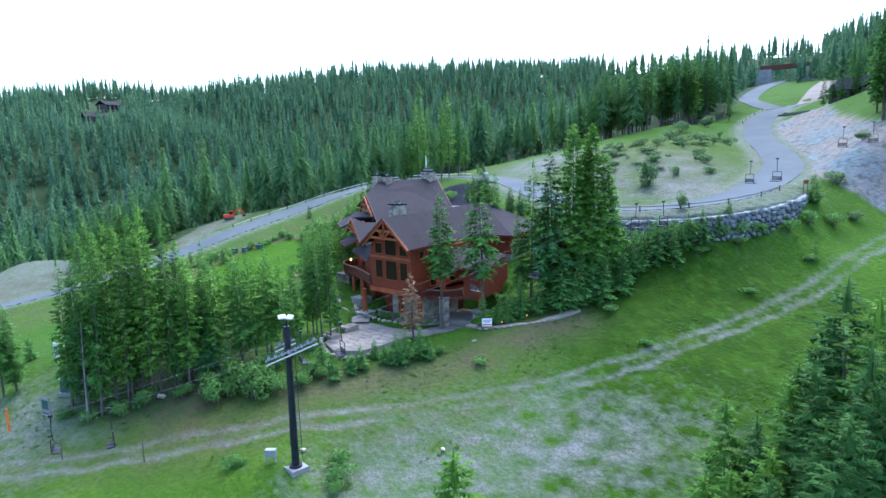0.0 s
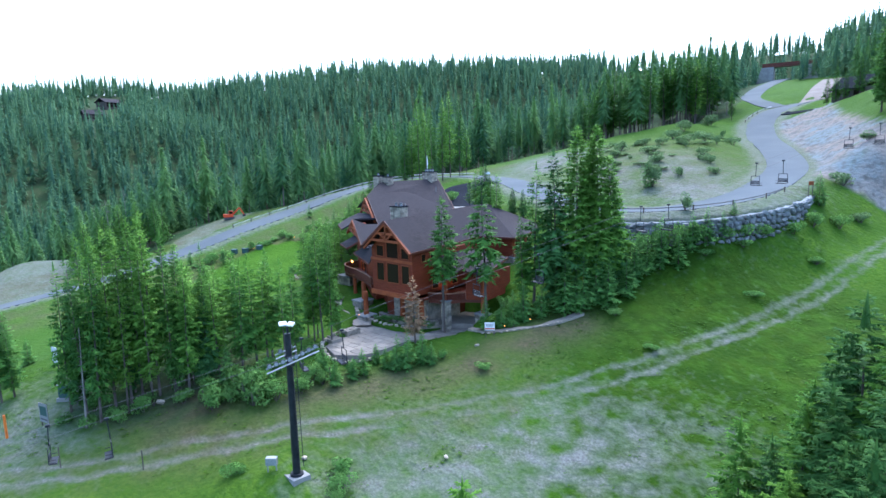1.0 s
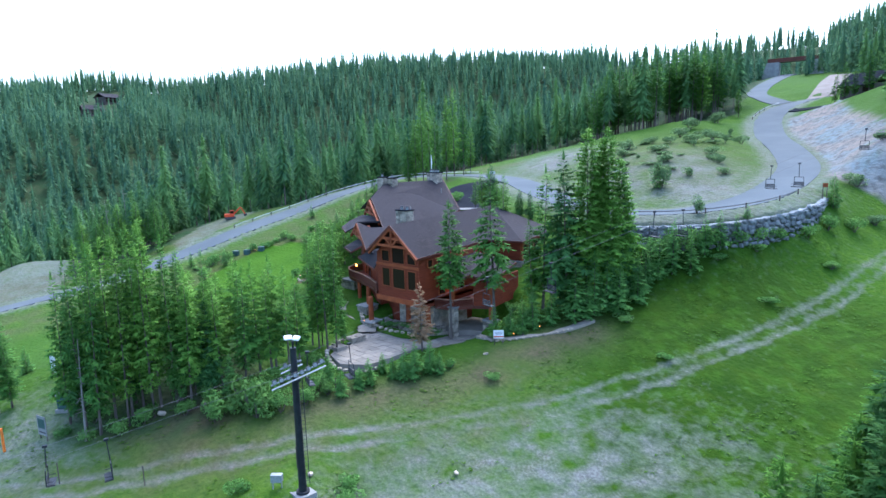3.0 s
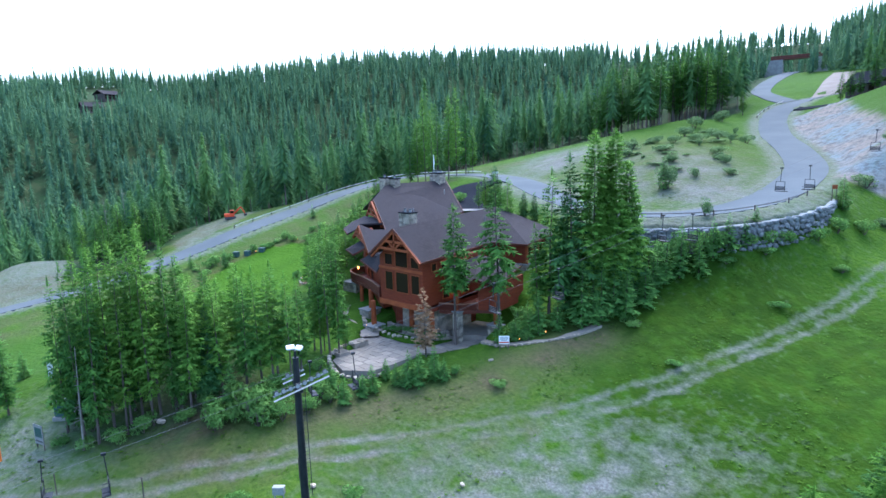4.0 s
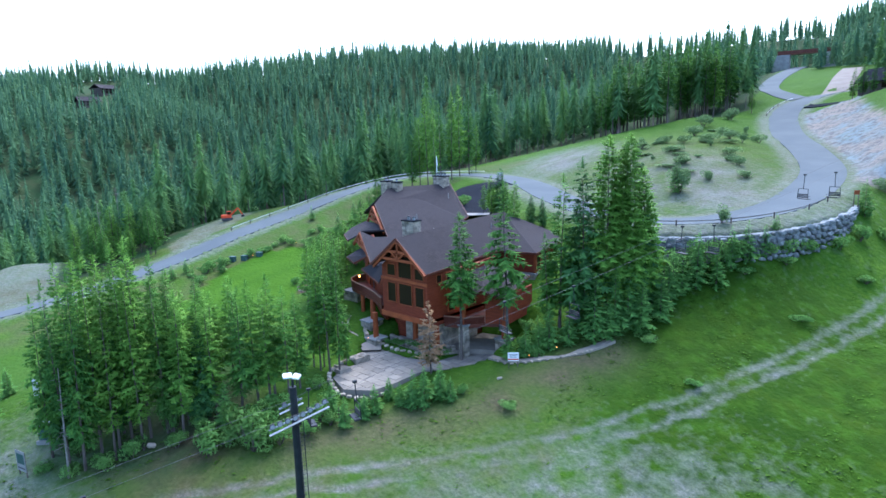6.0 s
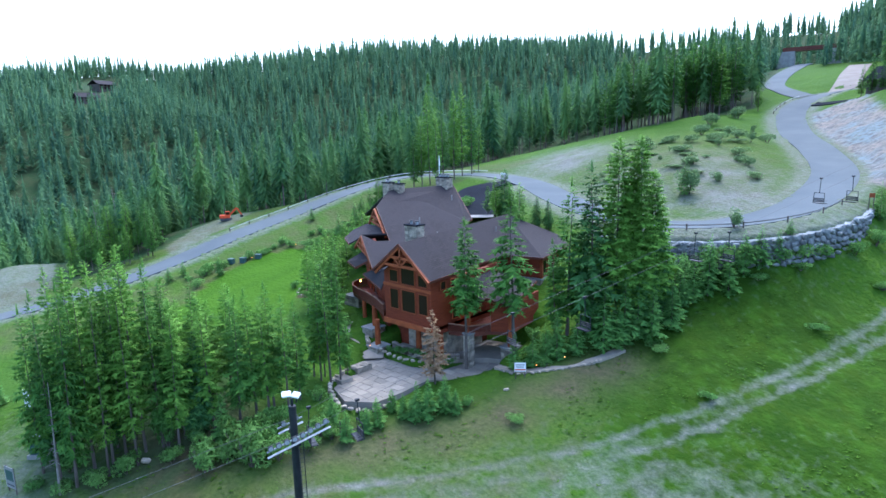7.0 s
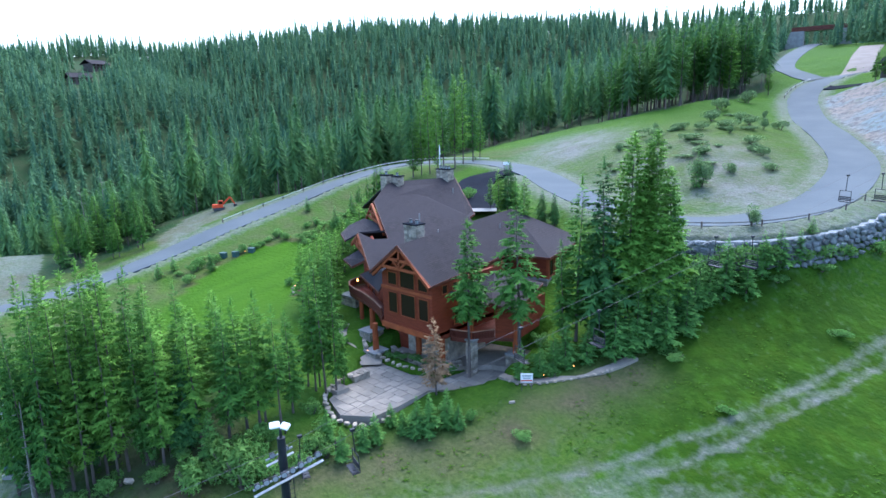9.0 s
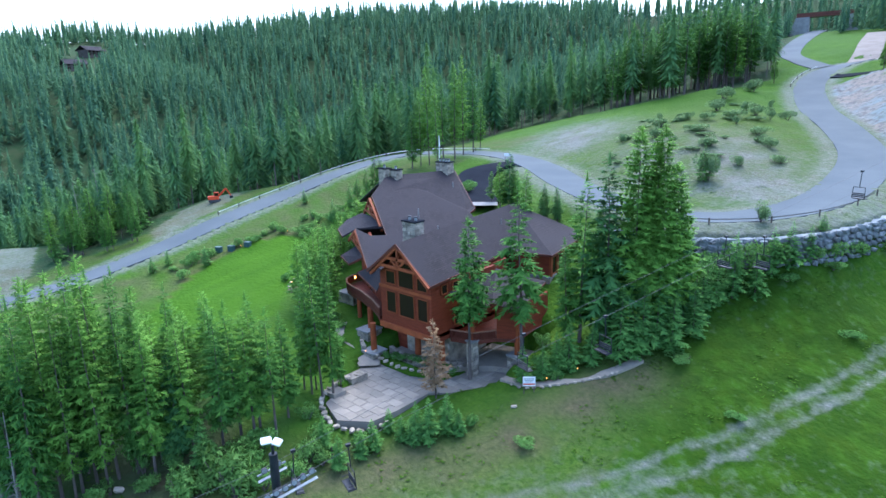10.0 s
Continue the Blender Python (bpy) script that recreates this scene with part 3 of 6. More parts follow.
road = part("road", ribbon(ROADLINE, (-3.5, -1.4, 1.4, 3.5), 0.02), ASPHALT)
tagged(road, "pale grey asphalt mountain road winding uphill", "road", kind="structure")
spur, upper = spline(SPUR, 2.0), spline(UPPER, 2.0)
tagged(part("dirt_road", ribbon(spur, (-3.6, -1.2, 1.2, 3.6), 0.16, 0.4, True), SAND), "pale dirt track climbing away from the road", "dirt road", kind="structure")
tagged(part("upper_road", ribbon(upper, (-3.2, 0, 3.2), 0.14, 0.4, True), ASPHALT), "narrow asphalt road leading under a bridge", "road", kind="structure")
tagged(part("side_pad", ribbon(spline(SIDEPAD, 1.5), (-1.8, 0, 1.8), 0.2, 0.6, True), DRIVE), "dark asphalt side pad off the upper road", "road", kind="structure")

# ---- guard rail along the valley side ----
def guard_rail(line, label):
    root = thing("guard_rail", label, "guard rail")
    bm = bmesh.new()
    rows = []
    for p in line:
        rows.append([bm.verts.new((p[0], p[1], p[2] + dz)) for dz in (0.5, 0.55, 0.6, 0.64)])
    for a, b in zip(rows, rows[1:]):
        for j in range(3):
            bm.faces.new((a[j], b[j], b[j + 1], a[j + 1]))
    bmesh.ops.solidify(bm, geom=bm.faces[:], thickness=0.09)
    part("rail", bm, WHITE if "pale" in label else CONCRETE, root)
    first = None
    for p in line[::3]:
        if first is None:
            b2 = bmesh.new()
            box(b2, -0.08, -0.08, -0.4, 0.08, 0.08, 0.75)
            first = part("post", b2, BARK, root)
            first.location = p
        else:
            o = new("post", first.data)
            o.parent, o.location = root, p
    return root


i0 = int(np.argmin(np.hypot(ROADLINE[:, 0] + 127, ROADLINE[:, 1] - 70)))
i1 = int(np.argmin(np.hypot(ROADLINE[:, 0] + 100, ROADLINE[:, 1] - 117)))
guard_rail(side_line(ROADLINE, 4.3)[i0:i1], "weathered pale guard rail along the road's valley side")
j0 = int(np.argmin(np.hypot(ROADLINE[:, 0] + 55, ROADLINE[:, 1] - 197)))
j1 = int(np.argmin(np.hypot(ROADLINE[:, 0] + 54, ROADLINE[:, 1] - 219)))
guard_rail(side_line(ROADLINE, 4.3)[j0:j1], "pale guard rail on the outside of the upper bend")
guard_rail(side_line(ROADLINE, -4.4)[W0:W1 - 2], "low brown timber guard rail above the stone wall")


# ---- conifers ----
def near_crown(seed, r, bare, spacing, per, gap=0.0, droop=0.35, blunt=0.8, fine=1.3, h=15.0):
    """Triangles of a crown: single drooping branches at uneven heights, each with small side sprays that taper to the tip."""
    rng = np.random.RandomState(seed)
    tris = []
    count = int((1 - bare) * h / spacing * per * 0.85)
    lean = rng.uniform(0, 6.28)
    for k in range(count):
        if rng.rand() < gap:
            continue
        t = 0.985 * ((k + rng.rand()) / count) ** 1.12
        zz = bare * h + (1 - bare) * h * t
        a = k * 2.39996 + rng.uniform(-0.9, 0.9)
        prof = (1 - t) ** blunt * (0.5 + 0.5 * min(1, t / 0.2))
        L = max(0.2, r * prof * rng.uniform(0.5, 1.22) * (1 + 0.12 * math.cos(a - lean)))
        d = np.array([math.cos(a), math.sin(a), 0.0])
        s = np.array([-d[1], d[0], 0.0])
        rise = rng.uniform(0.05, 0.35) * (0.4 + t)
        fall = droop * rng.uniform(0.4, 1.5) * (1 - 0.6 * t)

        def at(q):
            return d * L * q + np.array([0, 0, zz + L * (rise * q - fall * q * q)])

        steps = max(3, int(fine * (5 if L > 1.1 else 4 if L > 0.6 else 3)))
        w = (0.30 + 0.14 / fine) * L * 0.8 * rng.uniform(0.7, 1.2) + 0.07
        for j in range(steps):
            q0 = 0.12 + 0.80 * (j + 0.5 * rng.rand()) / steps
            p0, p1 = at(q0), at(min(1.0, q0 + 0.95 / steps))
            ww = w * (1 - 0.6 * q0)
            for sg in (-1, 1):
                tip = p1 + s * sg * ww * rng.uniform(0.7, 1.2) + d * ww * rng.uniform(0.2, 0.8) + np.array([0, 0, ww * rng.uniform(-0.55, 0.12)])
                tris.append((p0, p1, tip) if sg > 0 else (p1, p0, tip))
        p0 = at(0.72)
        tris.append((p0 + s * 0.06, p0 - s * 0.06, at(1.06) + s * rng.uniform(-0.1, 0.1) * L))
        if L > 0.5:
            for q in (0.2, 0.42, 0.64):
                p0, p1 = at(q), at(q + 0.22)
                tris.append((p0, p1, (p0 + p1) / 2 + s * rng.uniform(-0.08, 0.08) * L + np.array([0, 0, -0.19 * L * rng.uniform(0.5, 1.3)])))
    for k in range(4):
        a = k * 1.57 + rng.uniform(0, 1)
        tris.append((np.array([0, 0, h]), np.array([0.13 * math.cos(a), 0.13 * math.sin(a), h - 1.0]), np.array([0.13 * math.cos(a + 1.3), 0.13 * math.sin(a + 1.3), h - 1.1])))
    return facing_out(np.array(tris))


def far_crown(seed, r, bare, tiers, per, h=15.0, blunt=0.8):
    """A crown of overlapping drooping sprays in uneven tiers, for trees of the distant woods."""
    rng = np.random.RandomState(seed)
    tris = []
    for i in range(tiers):
        t = (i + rng.uniform(0, 0.7)) / tiers
        R = r * (1 - t) ** blunt * (0.62 + 0.38 * min(1, t / 0.15)) * rng.uniform(0.85, 1.15) + 0.12
        n = max(3, int(round(per * (1 - 0.55 * t))))
        a0 = rng.uniform(0, 6.28)
        for k in range(n):
            a = a0 + 6.283 * k / n + rng.uniform(-0.4, 0.4)
            L = R * rng.uniform(0.65, 1.25)
            z = bare * h + (1 - bare) * h * (t + rng.uniform(-0.5, 0.5) / tiers)
            d = np.array([math.cos(a), math.sin(a), 0.0])
            s = np.array([-d[1], d[0], 0.0])
            w = max(0.16, (1.75 / per) * L * rng.uniform(0.8, 1.2))
            up = np.array([0, 0, 1.0])
            base = d * 0.22 * L + up * (z + 0.18 * L)
            tip = d * L + s * rng.uniform(-0.35, 0.35) * w + up * (z - rng.uniform(0.05, 0.38) * L)
            tris.append((base + s * w, base - s * w, tip))
    # the dense heart of the crown
    ring = [[np.array([q * rng.uniform(0.6, 1.3) * math.cos(k * 1.5708 + i * 0.8), q * rng.uniform(0.6, 1.3) * math.sin(k * 1.5708 + i * 0.8), z + rng.uniform(-0.05, 0.05) * h]) for k in range(4)] for i, (z, q) in enumerate(((bare * h + 0.05 * h, 0.30 * r), (0.6 * h, 0.22 * r)))]
    for k in range(4):
        m = (k + 1) % 4
        tris += [(ring[0][k], ring[0][m], ring[1][k]), (ring[0][m], ring[1][m], ring[1][k]), (ring[1][k], ring[1][m], np.array([0, 0, 0.95 * h]))]
    for a in (0.0, 1.57):
        e = np.array([math.cos(a), math.sin(a), 0]) * 0.025 * h
        tris.append((np.array([0, 0, h]), e + np.array([0, 0, 0.88 * h]), -e + np.array([0, 0, 0.88 * h])))
    return facing_out(np.array(tris))


def facing_out(tris, centre=(0, 0, 5.0)):
    """Turn every triangle's face away from the crown's axis."""
    n = np.cross(tris[:, 1] - tris[:, 0], tris[:, 2] - tris[:, 0])
    out = tris.mean(1) - np.array(centre)
    out[:, 2] = np.abs(np.hypot(out[:, 0], out[:, 1])) * 0.7 + 0.3
    flip = (n * out).sum(1) < 0
    tris[flip] = tris[flip][:, ::-1]
    return tris


def soft_normals(tris, centre, lift, rough=0.38):
    """Shading normals that bulge outwards, so that a crown reads as one soft mass."""
    rng = np.random.RandomState(4)
    v = tris.reshape(-1, 3)
    n = v - np.array(centre)
    n[:, 2] = np.hypot(n[:, 0], n[:, 1]) * lift + 0.12
    n /= np.linalg.norm(n, axis=1)[:, None] + 1e-9
    n += np.repeat(rng.normal(scale=rough, size=(len(tris), 3)), 3, 0)
    g = np.repeat(np.cross(tris[:, 1] - tris[:, 0], tris[:, 2] - tris[:, 0]), 3, 0)
    g /= np.linalg.norm(g, axis=1)[:, None] + 1e-9
    n += g * 0.35
    return n / (np.linalg.norm(n, axis=1)[:, None] + 1e-9)


def tri_mesh(name, tris, material, tone=None, soft=None):
    v = tris.reshape(-1, 3)
    me = bpy.data.meshes.new(name)
    me.vertices.add(len(v))
    me.vertices.foreach_set("co", v.astype(np.float32).ravel())
    me.loops.add(len(v))
    me.loops.foreach_set("vertex_index", np.arange(len(v), dtype=np.int32))
    me.polygons.add(len(v) // 3)
    me.polygons.foreach_set("loop_start", np.arange(0, len(v), 3, dtype=np.int32))
    me.update(calc_edges=True)
    if tone is not None:
        a = me.attributes.new("tone", "FLOAT", "POINT")
        a.data.foreach_set("value", tone.astype(np.float32))
    me.materials.append(material)
    if soft is not None:
        me.shade_smooth()
        a = me.attributes.new("custom_normal", "FLOAT_VECTOR", "POINT")
        a.data.foreach_set("vector", soft.astype(np.float32).ravel())
    return me


def trunk_mesh(seed, h, r, bare, material=BARK):
    """A tapered, slightly bent trunk with dead stubs below the crown."""
    rng = random.Random(seed)
    bm = bmesh.new()
    p, rad = Vector((0, 0, -0.6)), r * 1.15
    for k in range(1, 6):
        q = Vector((rng.uniform(-0.02, 0.02) * k, rng.uniform(-0.02, 0.02) * k, h * 0.86 * k / 5))
        r1 = max(0.025, r * (1 - k / 5.2))
        rod(bm, p, q, rad, r1, 7)
        p, rad = q, r1
    for k in range(int(10 * bare) + 4):
        a, z = rng.uniform(0, 6.28), h * rng.uniform(0.12, max(0.3, bare + 0.25))
        L = rng.uniform(0.4, 1.1)
        rod(bm, (0, 0, z), (L * math.cos(a), L * math.sin(a), z + rng.uniform(-0.25, 0.1)), 0.035, 0.012, 4)
    me = bpy.data.meshes.new("trunk")
    bm.to_mesh(me)
    bm.free()
    me.materials.append(material)
    return me


TREE_KINDS = {}
for kind, (material, r, bare, spacing, per, gap, droop) in dict(
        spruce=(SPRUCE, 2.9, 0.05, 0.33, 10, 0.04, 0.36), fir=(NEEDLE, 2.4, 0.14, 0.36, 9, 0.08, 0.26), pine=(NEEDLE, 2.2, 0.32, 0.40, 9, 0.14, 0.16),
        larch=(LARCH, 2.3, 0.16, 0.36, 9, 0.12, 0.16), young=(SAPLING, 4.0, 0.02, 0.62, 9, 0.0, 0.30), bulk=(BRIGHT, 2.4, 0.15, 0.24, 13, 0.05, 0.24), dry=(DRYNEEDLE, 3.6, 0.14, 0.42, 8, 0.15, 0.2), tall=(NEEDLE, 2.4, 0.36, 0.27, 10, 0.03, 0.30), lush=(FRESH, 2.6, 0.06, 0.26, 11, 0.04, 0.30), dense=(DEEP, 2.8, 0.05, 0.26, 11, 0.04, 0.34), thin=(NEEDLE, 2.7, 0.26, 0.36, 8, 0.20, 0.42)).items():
    TREE_KINDS[kind] = []
    for v in range(3 if kind in ("spruce", "fir", "pine", "larch") else 2):
        seed = 100 * len(TREE_KINDS) + v
        blunt = 0.6 if kind in ("lush", "dense") else 0.5 if kind in ("larch", "bulk") else 0.8 if kind in ("young", "thin") else 0.65
        tr = near_crown(seed, r, bare, spacing, per, gap, droop, blunt, 1.8 if kind in ("lush", "dense", "bulk") else 0.8 if kind == "young" else 1.1)
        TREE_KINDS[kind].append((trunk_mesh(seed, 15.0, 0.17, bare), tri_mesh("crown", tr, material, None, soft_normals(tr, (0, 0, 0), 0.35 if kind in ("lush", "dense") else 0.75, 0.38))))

TREE_LABELS = dict(spruce="dense dark green spruce tree on the slope", fir="slender green fir tree with drooping branches", pine="tall lodgepole pine with a bare lower trunk",
                   larch="light green larch tree with feathery crown", young="small bushy young spruce tree", bulk="tall light green larch with a full columnar crown", lush="light green larch with a dense feathery crown", dense="dense dark green spruce with layered branches", tall="tall green fir with a bare lower trunk", dry="dying spruce with rust-brown needles", thin="thin sparse fir with gaps between its branches")
tree_rng = random.Random(5)


def tree(kind, x, y, h, wide=1.0, group=""):
    trunk, crown = tree_rng.choice(TREE_KINDS[kind])
    root = thing("conifer_tree", TREE_LABELS[kind], "tree", group=group)
    s = h / 15.0
    root.matrix_world = Matrix.LocRotScale((x, y, ground_at(x, y)), Euler((tree_rng.uniform(-0.03, 0.03), tree_rng.uniform(-0.03, 0.03), tree_rng.uniform(0, 6.28))), (s * wide, s * wide, s))
    for name, me in (("trunk", trunk), ("crown", crown)):
        o = new(name, me)
        o.parent = root
    return root


def scatter_joined(name, spots, variants, material, label, category):
    """Many trees in one mesh: spots (x, y, height, width)."""
    rng = np.random.RandomState(9)
    out, tones, norms = [], [], []
    soft = [soft_normals(t, (0, 0, 0), 0.6, 0.42) for t in variants]
    zs = ground_height(np.array([s[0] for s in spots]), np.array([s[1] for s in spots]))
    for (x, y, h, w), z in zip(spots, zs):
        pick = rng.randint(len(variants))
        t, sn = variants[pick], soft[pick]
        a = rng.uniform(0, 6.28)
        c, s = math.cos(a), math.sin(a)
        q = np.empty_like(t)
        k = h / 15.0
        q[..., 0] = (t[..., 0] * c - t[..., 1] * s) * k * w + x
        q[..., 1] = (t[..., 0] * s + t[..., 1] * c) * k * w + y
        q[..., 2] = t[..., 2] * k + z
        out.append(q)
        norms.append(np.stack([sn[:, 0] * c - sn[:, 1] * s, sn[:, 0] * s + sn[:, 1] * c, sn[:, 2]], 1))
        tones.append(np.full(len(t) * 3, rng.rand()))
    me = tri_mesh(name, np.concatenate(out), material, np.concatenate(tones), np.concatenate(norms))
    return tagged(new(name, me), label, category, kind="stuff")


def trunk_tris(h=15.0, r=0.16):
    tr = []
    for k in range(3):
        a, b = k * 2.094, (k + 1) * 2.094
        tr.append(((r * math.cos(a), r * math.sin(a), -1), (r * math.cos(b), r * math.sin(b), -1), (0, 0, h * 0.8)))
    return np.array(tr)


FAR = [far_crown(700 + i, 2.7 + 0.25 * (i % 3), 0.06, 17, 9, blunt=0.52 + 0.06 * (i % 4)) for i in range(7)]
MID = [far_crown(800 + i, 2.3 + 0.3 * (i % 3), 0.08 + 0.07 * (i % 4), 34, 14, blunt=0.46 + 0.08 * (i % 3)) for i in range(8)]
TRUNKS_FAR = trunk_tris()


def forest():
    rng = np.random.RandomState(21)
    far, mid = [], []
    tries = rng.uniform(size=(120000, 2))
    # polar scatter over the sector that the mountain fills
    az = np.radians(-100 + 112 * tries[:, 0])
    rr = np.sqrt(110 ** 2 + (760 ** 2 - 110 ** 2) * tries[:, 1])
    x, y = rr * np.sin(az), rr * np.cos(az)
    ok = inside(x, y, FOREST_EDGE) | ((rr > 300) & (az > radians(-14))) | ((rr > 215) & (az > radians(-7)))
    droad, _ = near_line(x, y, ROADLINE)
    ok &= droad > 9
    for line in (spur, upper):
        d, _ = near_line(x, y, line)
        ok &= d > 9
    yard = inside(x, y, [(-132, 55), (-142, 58), (-152, 68), (-154, 84), (-140, 86)]) | inside(x, y, [(-134, 30), (-150, 42), (-178, 50), (-180, 28), (-150, 18)])
    ok &= ~yard
    # a clearing with a house on the left shoulder, a glade in the valley
    ok &= ~inside(x, y, [(-130, 30), (-186, 40), (-188, 72), (-158, 66), (-138, 58)])
    glade = (np.hypot(x + 215, y - 150) < 12) | (np.hypot((x + 600), y - 205) < 34)
    ok &= ~glade
    shoulder, _ = near_line(x, y, spline([(-590, 206, 0), (-530, 180, 0), (-460, 148, 0)], 6.0))
    ok &= shoulder > 15
    ok &= value_noise(x, y, 60, 41) > -0.62
    cells = {}
    for i in np.flatnonzero(ok):
        gap = 3.8 if rr[i] < 260 else 6.2
        key = (int(x[i] / gap), int(y[i] / gap))
        if key in cells:
            continue
        cells[key] = 1
        h = (rng.uniform(12, 21) if rr[i] >= 260 else rng.uniform(14, 24)) * (1 + 0.25 * rng.rand() ** 3) * (0.95 if rr[i] < 230 and x[i] > -190 and y[i] > 90 else 1.0)
        if radians(-28) < az[i] < radians(-11.5) and rr[i] > 255:
            # the wood thins out to single tall trees along the skyline beside the bridge
            if rr[i] > 540 and rng.rand() < 0.7:
                continue
            h = rng.uniform(11, 16) if rr[i] < 540 else rng.uniform(13, 21)
        (mid if rr[i] < 260 else far).append((x[i], y[i], h, rng.uniform(0.8, 1.1)))
    return far, mid


FAR_SPOTS, MID_SPOTS = forest()

RIDGE = [far_crown(740 + i, 2.7 + 0.25 * (i % 3), 0.06, 12, 7, blunt=0.52 + 0.06 * (i % 4)) for i in range(7)]
scatter_joined("ridge_woods", [s for s in FAR_SPOTS[:9000] if math.hypot(s[0], s[1]) >= 430], RIDGE, NEEDLE_FAR_HAZED, "dark conifer forest along the ridge", "forest")
scatter_joined("far_woods", [s for s in FAR_SPOTS[:9000] if math.hypot(s[0], s[1]) < 430], FAR, NEEDLE_FAR_HAZED, "dense dark green conifer forest on the mountainside", "forest")
scatter_joined("valley_woods", MID_SPOTS[:2000], MID, NEEDLE_MID_HAZED, "mixed green conifer wood beyond the road", "forest")
scatter_joined("wood_trunks", MID_SPOTS[:2000], [TRUNKS_FAR], BARK, "bare grey conifer trunks at the wood's edge", "forest")


# ---- the lodge ----
U, V = Vector((0.889, -0.457)), Vector((0.457, 0.889))


def uv(a, b, z=None):
    """A place in the main block's own axes."""
    p = U * a + V * b
    return (p.x, p.y) if z is None else (p.x, p.y, z)


lodge = thing("lodge", "large red-brown timber lodge with grey shingle roofs and stone base", "house")


def roof(pts, label=""):
    bm = slab(bmesh.new(), pts, 0.22)
    bmesh.ops.recalc_face_normals(bm, faces=bm.faces[:])
    return part("roof", bm, SHINGLE, lodge, label)


def trim_line(p, q, w=0.10, h=0.26, drop=0.15, material=FASCIA, name="fascia"):
    bm = beam(bmesh.new(), (p[0], p[1], p[2] - drop), (q[0], q[1], q[2] - drop), w, h)
    return part(name, bm, material, lodge)


FA, FR, FL = (-61.2, 53.8, 15.6), (-56.6, 54.2, 11.6), (-66.0, 53.7, 11.9)
T, E = (-76.3, 73.7, 17.3), (-69.0, 75.2, 14.8)
A2 = (-79.5, 66.5, 17.5)
RR, RL, TIP = (-77.2, 81.5, 19.7), (-82.3, 71.9, 19.5), (-69.9, 77.6, 15.0)
# the front wing's ridge runs straight back into the hipped side wing
H1, R1, R2, R3 = (-65.4, 80.6, 15.7), (-59.2, 71.4, 11.6), (-53.4, 72.3, 11.7), (-55.6, 84.2, 11.9)


def middle(x, y, lift=0.0):
    """A point of the wide slope that falls from the main gable's ridge towards the front wing."""
    return (x, y, 17.5 - 0.42 * ((x + 79.5) * 0.914 - (y - 66.5) * 0.406) + lift)


CA, A2R = middle(-74.9, 59.55), middle(-71.6, 61.9)

roof([FA, FR, R1, H1])
roof([FA, H1, (-69.6, 78.0, 11.9), FL])
roof([A2, A2R, middle(-72.6, 60.2), CA, middle(-68.3, 55.7), middle(-62.6, 58.0), middle(-62.6, 73.0), middle(-69.0, 75.2), middle(-76.3, 73.7)])
roof([CA, (-80.4, 62.6, 11.9), (-76.4, 70.8, 11.9), middle(-71.4, 66.4)])
roof([RR, TIP, E, T, A2, RL])
roof([RL, (-91.0, 73.6, 14.6), (-85.0, 86.0, 14.6), RR])
roof([A2, (-84.6, 69.2, 14.2), (-88.5, 73.0, 14.6), RL])
# side wing: hipped
roof([H1, R1, R2])
roof([H1, R2, R3])
roof([H1, R3, (-68.0, 88.0, 12.0), (-69.6, 80.0, 12.6)])
# lower roofs
roof([(-83.4, 63.2, 12.8), (-80.4, 61.6, 12.4), (-79.4, 62.9, 13.2), (-74.6, 64.1, 14.3), (-78.5, 66.0, 14.6), (-83.3, 67.6, 14.4), (-85.6, 66.6, 13.3)], "low shingle roof over the balcony")
roof([(-78.4, 59.6, 10.4), (-74.8, 58.1, 10.2), (-72.4, 58.5, 11.4), (-77.6, 62.3, 11.6)])
roof([(-71.5, 56.7, 10.0), (-65.7, 54.7, 9.2), (-65.4, 55.9, 11.3), (-68.4, 56.6, 11.4)], "small shingle shed roof over the deck")
# porch roof: a slope along the wall that folds into a small gable
PL, PV, PG, PE, PB = (-57.4, 57.8, 10.0), (-54.5, 59.3, 7.9), (-53.3, 60.4, 8.9), (-51.0, 61.8, 7.9), (-57.4, 66.4, 10.7)
roof([PL, PV, PB])
roof([PV, PG, PB])
roof([PG, PE, (-52.4, 69.4, 9.3), PB])
# small dormer gable beside the chimneys
roof([(-82.5, 71.6, 19.0), (-81.1, 71.0, 17.3), (-79.6, 74.6, 18.0), (-81.4, 75.4, 19.4)])
roof([(-82.5, 71.6, 19.0), (-84.0, 72.6, 17.3), (-83.0, 75.8, 18.0), (-81.4, 75.4, 19.4)])

for p, q in ((FA, FR), (FA, FL), (FR, R1), (CA, middle(-68.3, 55.7)), (CA, (-80.4, 62.6, 11.9)), (A2, A2R), (A2, (-84.6, 69.2, 14.2)), (RR, TIP), (TIP, E), (R1, R2), (R2, R3), ((-83.4, 63.2, 12.8), (-80.4, 61.6, 12.4)), ((-78.4, 59.6, 10.4), (-74.8, 58.1, 10.2)), ((-74.8, 58.1, 10.2), (-72.4, 58.5, 11.4)),
             ((-71.5, 56.7, 10.0), (-65.7, 54.7, 9.2)), ((-71.5, 56.7, 10.0), (-68.4, 56.6, 11.4)), (PL, PV), (PV, PG), (PG, PE), (PE, (-52.4, 69.4, 9.3)), ((-82.5, 71.6, 19.0), (-81.1, 71.0, 17.3)), ((-82.5, 71.6, 19.0), (-84.0, 72.6, 17.3))):
    trim_line(p, q)


def wall(plan, z0, z1, material=WOOD, label=""):
    return part("wall", prism(bmesh.new(), plan, z0, z1), material, lodge, label)


